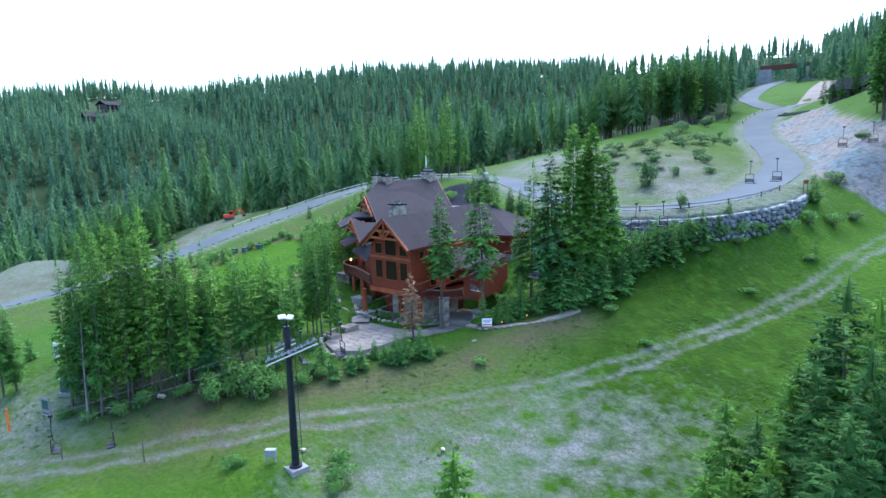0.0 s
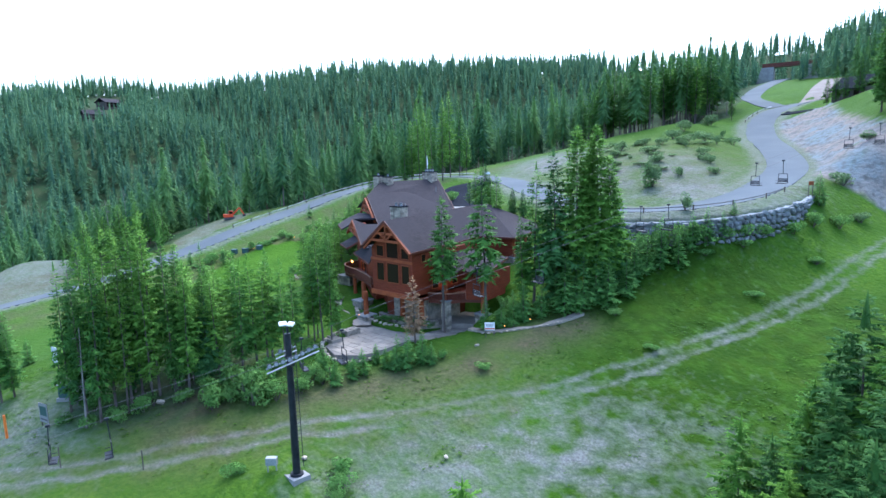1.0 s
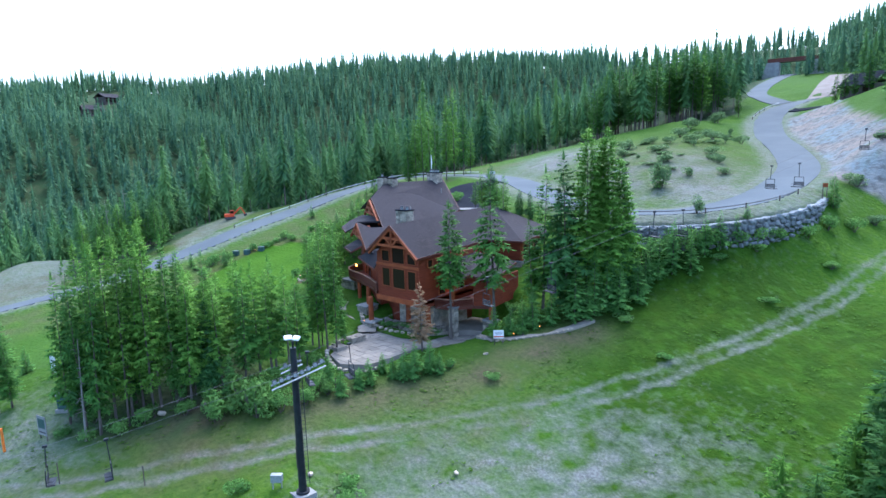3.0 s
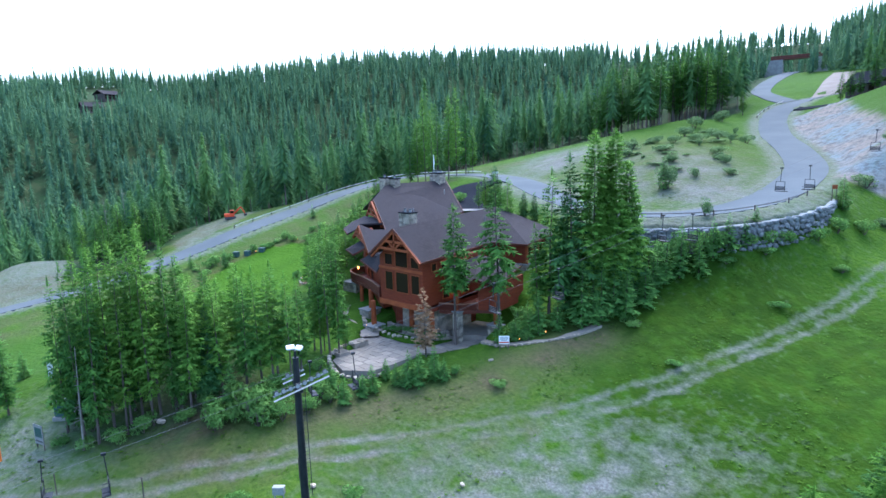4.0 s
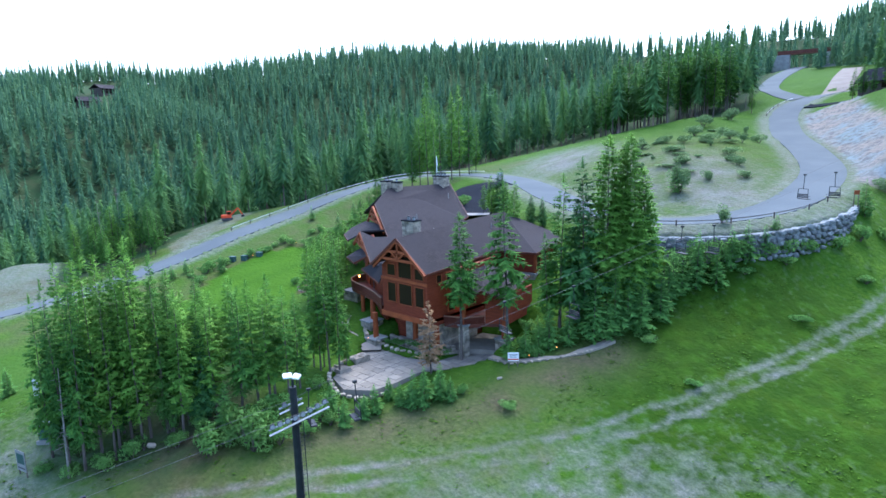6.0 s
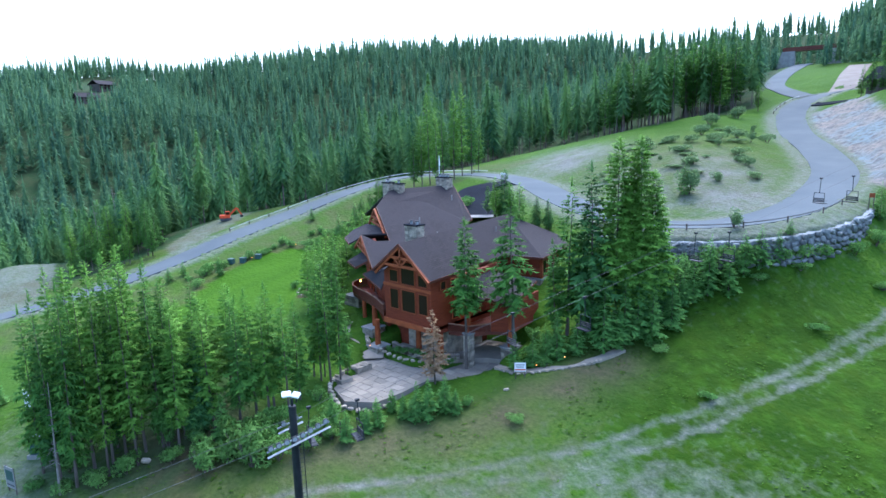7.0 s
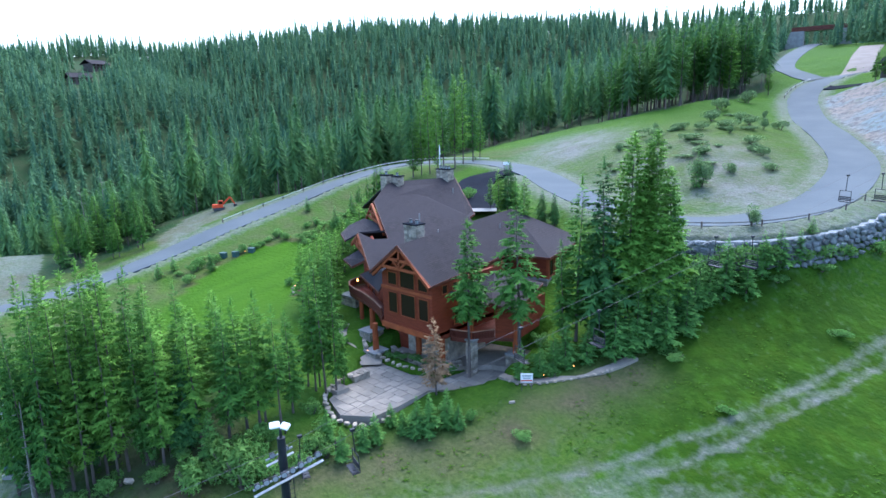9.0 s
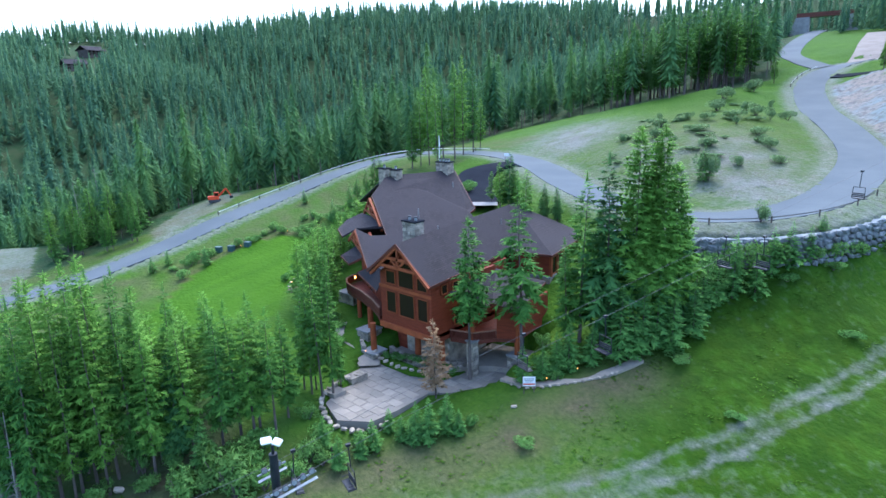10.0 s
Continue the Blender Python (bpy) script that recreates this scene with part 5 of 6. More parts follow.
plant("young trees by the road", dict(
    fir=[(-104, 86.2, 6.5), (-104.2, 88.5, 8.8), (-103.9, 89.8, 7.7)],
    young=[(-106, 83.5, 4.9), (-99.8, 83.2, 4.7), (-117.7, 81.3, 3.2), (-117.2, 52.5, 2.9), (-117, 49.7, 2.9), (-110.7, 56.1, 3.4), (-104.4, 78.1, 4.7), (-109.2, 88, 4.5)]))
plant("trees between lawn and lodge", dict(
    larch=[(-84, 58, 9.5), (-86.4, 62, 10), (-88, 67, 9), (-80.6, 57, 8.5), (-81.5, 54.5, 10), (-91, 71, 8), (-93, 76, 7.5), (-87, 70, 9.5), (-79.1, 54.3, 9.9), (-76.7, 56.4, 12.1), (-83.2, 58.4, 10.5), (-85.3, 63.6, 9)],
    fir=[(-76.2, 54.7, 10.4), (-89.6, 65.4, 8)]))
plant("trees on the knoll", dict(
    young=[(-48.1, 105.4, 5.7), (-22.1, 109.4, 5.5), (-29, 91.6, 2.3)],
    larch=[(-64.7, 200.4, 8.5)]))
plant("trees nearest the lift", dict(
    dense=[(-7.3, 29.1, 20.2), (-5.0, 29.4, 23.4), (-4.6, 27.0, 22.0), (-7.4, 34.6, 19.6), (-2.2, 30.0, 25.5), (-3.0, 25.0, 24.0), (-5.5, 25.0, 20.0), (-9.6, 24.4, 15.5), (-4.9, 33.7, 26.5), (-5.8, 33.4, 24.3), (-3.3, 27.8, 25.5), (-1.5, 35.5, 27.5)],
    lush=[(-8.7, 28.7, 20.6), (-9.1, 26.5, 17.6), (-13.4, 15.2, 22.4), (-6.4, 30.6, 21.6), (-8.0, 26.6, 18.8), (-6.2, 27.6, 20.0), (-7.5, 24.6, 18.0), (-1.0, 28.0, 26.0), (-3.4, 31.8, 26.5), (-7.0, 32.2, 22.0), (-6.0, 37.5, 22.5)]))


def snag(x, y, h):
    """A dead grey trunk with short broken limbs."""
    root = thing("dead_tree", "dead grey conifer with bare broken limbs", "tree", (x, y, ground_at(x, y)), 0, "dead trees")
    rng = random.Random(int(-x * 10))
    part("trunk", rod(bmesh.new(), (0, 0, -0.5), (rng.uniform(-0.5, 0.5), rng.uniform(-0.5, 0.5), h), 0.12, 0.03, 7), BIRCH, root)
    for k in range(16):
        a, z, L = rng.uniform(0, 6.28), h * rng.uniform(0.25, 0.95), rng.uniform(0.4, 1.3)
        part("limb", rod(bmesh.new(), (0, 0, z), (L * math.cos(a), L * math.sin(a), z + rng.uniform(-0.3, 0.2)), 0.035, 0.01, 4), BIRCH, root)


for x, y, h in ((-70.6, 18.9, 11.0), (-158, 52, 13), (-163, 58, 15)):
    snag(x, y, h)


HILL_SPOTS = []


def across_the_road():
    """Close young growth on the valley side of the lower road."""
    rng = random.Random(44)
    for row in range(8):
        for k in range(9):
            t = (k + rng.random() * 0.8) / 9
            x, y = -151 + 14 * t - 4.6 * row + rng.uniform(-1.2, 1.2), 42.5 + 14 * t + 2.6 * row + rng.uniform(-1.2, 1.2)
            h = rng.uniform(5.5, 9.5) + 1.1 * row
            if row < 3:
                tree(rng.choice(("fir", "larch", "fir", "larch", "young", "pine")), x, y, h, 1.2, "young trees across the road")
            else:
                HILL_SPOTS.append((x, y, h, 1.2))


across_the_road()


def behind_the_pad():
    """Trees that close off the gravel pad from the valley."""
    rng = random.Random(61)
    for k in range(18):
        t = (k + rng.random() * 0.7) / 18
        x, y = -186 + 32 * t + rng.uniform(-2, 2), 47 + 9 * t + rng.uniform(-1.5, 5)
        HILL_SPOTS.append((x, y, rng.uniform(9, 14), 1.1))


behind_the_pad()


def hillside():
    rng = random.Random(3)
    for k in range(46):
        x, y = rng.uniform(-24, 14), rng.uniform(138, 232)
        if x < -27 + (y - 138) * 0.06 or (y < 165 and x < -16):
            continue
        tree(rng.choice(("spruce", "fir", "pine", "larch")), x, y, rng.uniform(13, 20), 1.0, "trees on the upper hillside")
    for k in range(60):
        x, y = rng.uniform(-112, -68), rng.uniform(168, 208)
        if not inside(np.array([x]), np.array([y]), FOREST_EDGE)[0]:
            continue
        tree(rng.choice(("larch", "pine", "pine", "fir")), x, y, rng.uniform(16, 23), 1.0, "tall pines behind the knoll")
    for k in range(70):
        x, y = rng.uniform(-60, -6), rng.uniform(232, 330)
        if abs(x + 50 + (y - 226) * 0.08) < 9 or abs(x + 40) + abs(y - 212) < 26 or x < -60 + (y - 232) * 0.05:
            continue
        HILL_SPOTS.append((x, y, rng.uniform(13, 20), 1.1))
    for x, y, h in ((-19, 148, 24), (-16, 152, 22), (-13, 146, 25), (-17, 158, 20), (-10, 150, 24), (-22, 162, 16), (-21, 171, 16), (-24, 184, 17), (-14, 165, 22), (-8, 158, 23)):
        tree(rng.choice(("spruce", "fir")), x, y, h, 1.15, "trees on the upper hillside")


hillside()
scatter_joined("hill_woods", HILL_SPOTS, MID, NEEDLE_MID_HAZED, "green conifers in the valley and above the dirt road", "forest")


# ---- shrubs, weeds and grass ----
def leaf_cloud(seed, n, rx, rz, size, ragged=0.35):
    """Small leaves on several overlapping clumps, with gaps between."""
    rng = np.random.RandomState(seed)
    cl = [(rng.uniform(-0.55, 0.55) * rx, rng.uniform(-0.55, 0.55) * rx, rng.uniform(0.3, 0.75) * rz, rng.uniform(0.4, 0.75)) for _ in range(7)]
    tris = []
    for k in range(n):
        cx, cy, cz, s = cl[rng.randint(len(cl))]
        d = rng.normal(size=3)
        d /= np.linalg.norm(d)
        r = (1 - ragged * rng.rand() ** 2) * s
        c = np.array([cx + d[0] * r * rx * 0.75, cy + d[1] * r * rx * 0.75, max(0.05, cz + d[2] * r * rz * 0.5)])
        a, b = rng.normal(size=3), rng.normal(size=3)
        a = a / np.linalg.norm(a) * size * rng.uniform(0.6, 1.3)
        b = b / np.linalg.norm(b) * size * rng.uniform(0.5, 1.0)
        tris.append((c - a * 0.5, c + b * 0.5, c + a * 0.5))
    return facing_out(np.array(tris), (0, 0, 0))


def twig_mesh(seed, h):
    rng = random.Random(seed)
    bm = bmesh.new()
    for k in range(5):
        a = rng.uniform(0, 6.28)
        rod(bm, (0, 0, -0.2), (0.35 * h * math.cos(a), 0.35 * h * math.sin(a), h * rng.uniform(0.5, 0.8)), 0.04, 0.012, 5)
    me = bpy.data.meshes.new("stem")
    bm.to_mesh(me)
    bm.free()
    me.materials.append(BARK)
    return me


SHRUBS, SCRUB = [], []
for i in range(4):
    cloud = leaf_cloud(300 + i, 900, 1.1, 1.7, 0.26)
    for bunch, leaves in ((SHRUBS, LEAF), (SCRUB, SAGE)):
        bunch.append((twig_mesh(i, 1.6), tri_mesh("crown", cloud, leaves, None, soft_normals(cloud, (0, 0, 0.2), 0.9))))


def shrub(x, y, w, h, label="leafy green shrub on the slope", group="shrubs on the slope"):
    root = thing("shrub", label, "shrub", group=group)
    root.matrix_world = Matrix.LocRotScale((x, y, ground_at(x, y) - 0.05), Euler((0, 0, tree_rng.uniform(0, 6.28))), (w / 2.2, w / 2.2, h / 1.7))
    for name, me in zip(("stem", "crown"), tree_rng.choice(SCRUB if group == "bushes on the knoll" else SHRUBS)):
        o = new(name, me)
        o.parent = root


for x, y, w, h in ((-68.3, 28.1, 2.6, 4.4), (-60.8, 32.1, 5.6, 4.2), (-62.6, 29.1, 4.2, 3.4), (-43.2, 31.6, 3.4, 1.7), (-44.6, 32.6, 2.6, 1.4), (-42.4, 30.4, 2.2, 1.2), (-52.0, 25.6, 2.4, 1.3), (-59.5, 32.2, 4.6, 3.2), (-60.8, 34.0, 4.0, 2.8), (-58.0, 34.2, 3.6, 2.4),
                   (-56.6, 36.4, 3.0, 2.2), (-70.6, 19.0, 2.4, 1.4), (-73.2, 17.6, 2.2, 1.2), (-66.6, 30.2, 2.6, 1.8), (-69.0, 21.6, 2.6, 1.8), (-68.4, 24.0, 2.8, 2.2), (-66.0, 27.4, 2.6, 1.8), (-64.0, 29.6, 2.8, 2.0), (-62.0, 31.0, 3.0, 2.2), (-72.6, 20.4, 2.6, 2.0), (-57.2, 38.4, 3.0, 2.4), (-61.6, 36.4, 3.2, 2.6)):
    shrub(x, y, w, h)
for x, y, w, h in ((-36.3, 70.6, 3.6, 1.0), (-43.0, 51.8, 2.6, 0.9), (-29.5, 66.5, 2.2, 0.7), (-24.0, 85.0, 2.6, 0.8), (-27.5, 91.5, 3.0, 1.2), (-31.0, 86.5, 2.6, 1.0), (-19.5, 97.0, 2.8, 1.1)):
    shrub(x, y, w, h, "low leafy weeds in the meadow", "weeds in the meadow")
for x, y, w, h in ((-37.0, 84.0, 3.2, 3.4), (-34.4, 85.2, 3.6, 3.8), (-32.2, 87.2, 3.4, 3.2), (-38.6, 82.8, 2.8, 3.0), (-27.8, 92.4, 3.0, 2.6), (-29.2, 90.6, 2.8, 1.8), (-26.4, 94.6, 3.2, 2.2), (-23.0, 99.0, 3.0, 2.0), (-40.6, 81.4, 3.0, 2.6), (-21.5, 103.5, 3.4, 2.4), (-19.0, 108.0, 3.2, 2.2)):
    shrub(x, y, w, h, "green shrub at the foot of the stone wall", "shrubs under the wall")
for x, y, w, h in ((-35.2, 89.8, 3.0, 2.6), (-47.5, 106.0, 4.0, 4.2), (-45.0, 112.0, 2.8, 2.0), (-40.5, 117.0, 3.4, 1.4), (-44.0, 124.0, 3.2, 1.8), (-52.0, 118.0, 4.2, 1.8), (-57.0, 126.0, 5.0, 1.6), (-48.0, 131.0, 4.4, 1.7), (-60.0, 116.0, 3.4, 1.2),
                   (-66.0, 130.0, 4.6, 2.2), (-55.0, 140.0, 4.6, 2.0), (-62.0, 150.0, 5.0, 2.4), (-66.0, 166.0, 5.0, 3.0), (-64.0, 180.0, 5.0, 3.6), (-21.0, 120.0, 4.2, 2.4), (-19.5, 131.0, 3.6, 1.8), (-17.0, 112.5, 3.4, 1.8)):
    shrub(x, y, w, h, "pale green bush on the gravelly knoll", "bushes on the knoll")
for x, y, w, h in ((-73.6, 55.0, 2.2, 1.1), (-75.6, 55.8, 2.2, 1.2), (-70.8, 53.0, 1.8, 0.8), (-45.4, 60.6, 2.0, 1.2), (-48.2, 61.8, 2.4, 1.6), (-46.8, 64.4, 2.6, 1.8), (-49.6, 64.6, 2.2, 1.6),
                   (-52.6, 47.6, 2.4, 1.4), (-51.4, 50.6, 2.2, 1.2), (-55.0, 42.6, 2.6, 1.6), (-58.2, 40.6, 2.8, 1.8), (-61.4, 41.4, 2.4, 1.6), (-48.6, 51.2, 2.2, 1.1), (-56.0, 39.0, 2.2, 1.5)):
    shrub(x, y, w, h, "leafy green shrub beside the patio", "shrubs round the patio")


def roadside_shrubs():
    rng = random.Random(12)
    for k in range(64):
        t = rng.random()
        x, y = -113 + 12 * t + rng.uniform(-4, 4), 52 + 42 * t + rng.uniform(-5, 5)
        if not inside(np.array([x]), np.array([y]), LAWN)[0]:
            shrub(x, y, rng.uniform(1.6, 3.0), rng.uniform(0.8, 1.9), "rounded green shrub on the bank under the road", "shrubs under the road")
    for k in range(16):
        t = rng.random()
        shrub(-92 + 9 * t + rng.uniform(-2.5, 2.5), 62 + 26 * t + rng.uniform(-4, 4), rng.uniform(2, 3.4), rng.uniform(1.4, 3.2), "leafy bush beside the lodge", "bushes beside the lodge")


roadside_shrubs()


def knoll_shrubs():
    """Loose scrub over the green crown of the knoll, thinning towards the bare front."""
    rng = random.Random(31)
    for k in range(120):
        x, y = rng.uniform(-78, -36), rng.uniform(108, 178)
        d, _ = near_line(np.array([x]), np.array([y]), ROADLINE)
        if d[0] < 8 or ((x + 58) / 17) ** 2 + ((y - 137) / 30) ** 2 > 1 or value_noise(np.array([x]), np.array([y]), 9, 15)[0] < -0.15:
            continue
        big = rng.random() ** 3
        shrub(x, y, 1.2 + 2.6 * rng.random(), 0.5 + 2.4 * big, "scrubby olive-green bush on the gravelly knoll", "bushes on the knoll")


knoll_shrubs()
tree_rng.seed(77)
for k in range(9):
    t = k / 8
    shrub(-64.6 + 8.6 * t, 54.7 + 0.9 * math.sin(t * 3.0) + 1.6 * t * t, 1.7, 0.75, "low green planting in the stone-edged bed", "bed planting")


def tufts():
    """Knee-high grass and weeds over the meadow, in patches."""
    rng = np.random.RandomState(31)
    n = 15000
    x, y = rng.uniform(-88, -4, n), rng.uniform(8, 108, n)
    dt, _ = near_line(x, y, TRACKLINE)
    dr, _ = near_line(x, y, ROADLINE)
    fan = np.exp(-(((x + 31) * 0.75 + (y - 47) * 0.66) / 13) ** 2 - ((-(x + 31) * 0.66 + (y - 47) * 0.75) / 7.0) ** 2)
    ok = (np.abs(dt - 1.0) > 0.8) & (dr > 8.5) & (rng.rand(n) > fan * 1.1) & ~inside(x, y, PATIO) & ~inside(x, y, [(-82, 50), (-60, 53), (-49, 58), (-48, 84), (-92, 90)])
    ok &= value_noise(x, y, 7, 51) + rng.uniform(-0.5, 0.5, n) > -0.25
    x, y = x[ok], y[ok]
    z = ground_height(x, y)
    tr, tone = [], []
    for cx, cy, cz in zip(x, y, z):
        s = rng.uniform(0.5, 1.3)
        tn = rng.rand()
        for k in range(5):
            a = rng.uniform(0, 6.28)
            L, hgt, w = rng.uniform(0.15, 0.42) * s, rng.uniform(0.03, 0.09) * s, 0.06 * s
            d, e = np.array([math.cos(a), math.sin(a), 0]), np.array([-math.sin(a), math.cos(a), 0])
            c = np.array([cx, cy, cz - 0.03])
            tr.append((c - e * w, c + e * w, c + d * L + np.array([0, 0, hgt])))
            tone += [tn] * 3
    tr = np.array(tr)
    low = np.cross(tr[:, 1] - tr[:, 0], tr[:, 2] - tr[:, 0])[:, 2] < 0
    tr[low] = tr[low][:, ::-1]
    me = tri_mesh("meadow_grass", tr, LEAF_STUFF, np.array(tone), np.tile([0.0, 0.0, 1.0], (len(tr) * 3, 1)))
    tagged(new("meadow_grass", me), "tufts of long green meadow grass", "grass", kind="stuff")


tufts()


# ---- stones ----
def stone_mesh(seed, sx, sy, sz, material):
    bm = bmesh.new()
    bmesh.ops.create_icosphere(bm, subdivisions=1, radius=0.5)
    rng = random.Random(seed)
    for v in bm.verts:
        c = v.co
        k = 1.0 + rng.uniform(-0.16, 0.16)
        q = Vector([math.copysign(abs(t) ** 0.62, t) * 0.62 for t in c])
        v.co = Vector((q.x * sx * k, q.y * sy * k, q.z * sz * k))
    me = bpy.data.meshes.new("boulder")
    bm.to_mesh(me)
    bm.free()
    me.materials.append(material)
    return me


STONES = [stone_mesh(i, 1.25, 0.9, 0.85, BOULDER) for i in range(7)]


def boulder_wall():
    root = tagged(new("stone_wall"), "dry-laid grey boulder retaining wall under the road", "retaining wall", kind="structure")
    rng = random.Random(8)
    line = WALLLINE
    seg = np.concatenate([[0], np.cumsum(np.hypot(*np.diff(line[:, :2], axis=0).T))])
    total = seg[-1]
    made = 0
    row = 0
    while row < 5:
        s = 0.4 if row % 2 else 0.0
        while s < total:
            w = rng.uniform(0.7, 1.6)
            c = s + w / 2
            x, y = np.interp(c, seg, line[:, 0]), np.interp(c, seg, line[:, 1])
            zt = np.interp(c, seg, line[:, 2]) - 1.5
            i = min(int(np.searchsorted(seg, c)), len(seg) - 2)
            tx, ty = line[i + 1, 0] - line[i, 0], line[i + 1, 1] - line[i, 1]
            a = math.atan2(ty, tx)
            out = 0.35 + row * 0.12
            px, py = x + math.sin(a) * out, y - math.cos(a) * out
            z = zt - row * 0.72 + rng.uniform(-0.2, 0.16)
            keep = c < total * 0.97 - row * 1.2
            if keep and made < 300:
                o = new("boulder", STONES[rng.randrange(7)])
                o.parent = root
                o.matrix_local = Matrix.LocRotScale((px, py, z), Euler((rng.uniform(-0.3, 0.3), rng.uniform(-0.6, 0.6), a + rng.uniform(-0.4, 0.4))), (w / 1.15, 1.0, rng.uniform(0.75, 1.25)))
                made += 1
            s += w * 0.93
        row += 1
    core = bmesh.new()
    rows = []
    for p, q in zip(side_line(line, 0.4), side_line(line, -0.25)):
        rows.append([core.verts.new(v) for v in ((p[0], p[1], p[2] - 1.15), (q[0], q[1], q[2] - 1.25), (q[0], q[1], p[2] - 6.5), (p[0], p[1], p[2] - 6.5))])
    for a, b in zip(rows, rows[1:]):
        for j in range(4):
            core.faces.new((a[j], b[j], b[(j + 1) % 4], a[(j + 1) % 4]))
    bmesh.ops.recalc_face_normals(core, faces=core.faces[:])
    part("backfill", core, BOULDER, root)


boulder_wall()

BORDER = [stone_mesh(40 + i, 1.0, 0.75, 0.6, STONE) for i in range(5)]


def border(line, label, size=0.7, lift=0.15, step=0.75):
    root = thing("stone_border", label, "stone edging")
    rng = random.Random(len(label))
    pts = spline([(*p, 0) for p in line], step)
    for x, y, _ in pts:
        o = new("stone", rng.choice(BORDER))
        o.parent = root
        o.matrix_local = Matrix.LocRotScale((x, y, max(ground_at(x, y), 0.3 if inside(np.array([x]), np.array([y]), PATIO)[0] else -9) + lift), Euler((0, 0, rng.uniform(0, 6.28))), (size * rng.uniform(0.8, 1.4), size * rng.uniform(0.8, 1.2), size * rng.uniform(0.7, 1.1)))


border([(-56.0, 56.4), (-58.0, 54.6), (-61.5, 53.6), (-65.2, 53.9), (-67.2, 55.2)], "curved ledge stone edging of the planted bed", 0.75, 0.45)
border([(-63.6, 50.2), (-64.0, 47.4), (-62.6, 44.0), (-59.2, 42.4), (-56.2, 43.6), (-55.0, 46.2)], "low boulder edge round the patio's end", 0.9, 0.35)
border([(-50.2, 58.0), (-47.0, 58.0), (-43.4, 61.2), (-40.8, 65.0)], "line of stones along the garden path", 0.55, 0.2)
border([(-93.5, 63.5), (-91.5, 59.5), (-88.5, 58.6), (-86, 60.5)], "curved stone edging of a lawn bed", 0.6, 0.2)
bench_stone = part("stone_bench", box(bmesh.new(), -64.6, 48.4, 0.4, -63.2, 50.6, 1.25), STONE)
tagged(bench_stone, "square stone block seat on the patio", "bench")
flat_stone = part("stone_bench", box(bmesh.new(), -64.0, 45.2, 0.3, -62.2, 46.8, 1.0), FLAG)
tagged(flat_stone, "low pale slab seat at the patio's end", "bench")


def flagstones():
    rng = random.Random(17)
    n = 0
    for i in range(0, 13):
        for j in range(0, 20):
            x, y = -67.6 + i * 1.45 + 0.7 * (j % 2), 43 + j * 1.15
            q = [(x + dx * 0.68 + rng.uniform(-0.12, 0.12), y + dy * 0.53 + rng.uniform(-0.1, 0.1)) for dx, dy in ((-1, -1), (1, -1), (1, 1), (-1, 1))]
            if all(inside(np.array([a]), np.array([b]), PATIO)[0] for a, b in q):
                part("flagstone", prism(bmesh.new(), q, 0.5, 0.575 + rng.uniform(0, 0.015)), FLAG, patio)
                n += 1


flagstones()
loose = [(-68.2, 25.8, 0.9), (-46.6, 55.2, 0.6), (-47.6, 30.6, 0.7), (-38.0, 40.0, 0.5)]
for x, y, s in loose:
    o = new("boulder", BORDER[1])
    o.matrix_world = Matrix.LocRotScale((x, y, ground_at(x, y) + 0.1), Euler((0.1, 0.2, x)), (s * 1.3, s * 1.3, s))
    tagged(o, "loose pale grey rock lying in the grass", "rock")

# ---- chairlift ----
D, N = Vector((0.345, 0.939, 0)), Vector((0.939, -0.345, 0))
TB = Vector((-46.2, 28.8, -4.3))


def rope_point(side, s):
    """A point on the haul rope, s metres uphill of the tower."""
    o = Vector((-45.0, 28.4, 7.2)) if side == 0 else Vector((-47.63, 29.37, 7.2))
    rise = 0.22 * s + 0.6 * min(1, s / 4) if s > 0 else 0.17 * s
    return o + D * s + Vector((0, 0, rise))


tower = thing("lift_tower", "black steel chairlift tower with sheave trains and floodlights", "lift tower")
part("footing", prism(bmesh.new(), [(TB.x + a, TB.y + b) for a, b in ((-1.0, -0.8), (0.8, -0.9), (0.95, 0.8), (-0.8, 0.9))], -5.6, -4.45), CONCRETE, tower)
part("pole", rod(bmesh.new(), (TB.x, TB.y, -4.45), (TB.x, TB.y, 8.9), 0.36, 0.27, 16), STEEL, tower, smooth=False)
part("base_flange", rod(bmesh.new(), (TB.x, TB.y, -4.45), (TB.x, TB.y, -4.25), 0.6, 0.6, 16), STEEL, tower)
part("crossarm", beam(bmesh.new(), rope_point(0, 0) + Vector((0, 0, -0.75)), rope_point(1, 0) + Vector((0, 0, -0.75)), 0.3, 0.35), STEEL, tower)
for side in (0, 1):
    train = new("sheave_train")
    train.parent = tower
    L = 2.3 if side == 0 else 0.95
    part("side_beam", beam(bmesh.new(), rope_point(side, -L) + Vector((0, 0, -0.42)), rope_point(side, L) + Vector((0, 0, -0.42)), 0.07, 0.11), GALV, train)
    part("catwalk", beam(bmesh.new(), rope_point(side, -L) + Vector((0, 0, -0.72)) + N * 0.25, rope_point(side, L) + Vector((0, 0, -0.72)) + N * 0.25, 0.26, 0.04), GALV, train)
    n = 8 if side == 0 else 2
    for k in range(n):
        c = rope_point(side, -L + (k + 0.5) * 2 * L / n) + Vector((0, 0, -0.24))
        part("sheave_tyre", rod(bmesh.new(), c - N * 0.06, c + N * 0.06, 0.21, 0.21, 16), RUBBER, train)
        part("sheave", rod(bmesh.new(), c - N * 0.08, c + N * 0.08, 0.17, 0.17, 12), GALV, train)
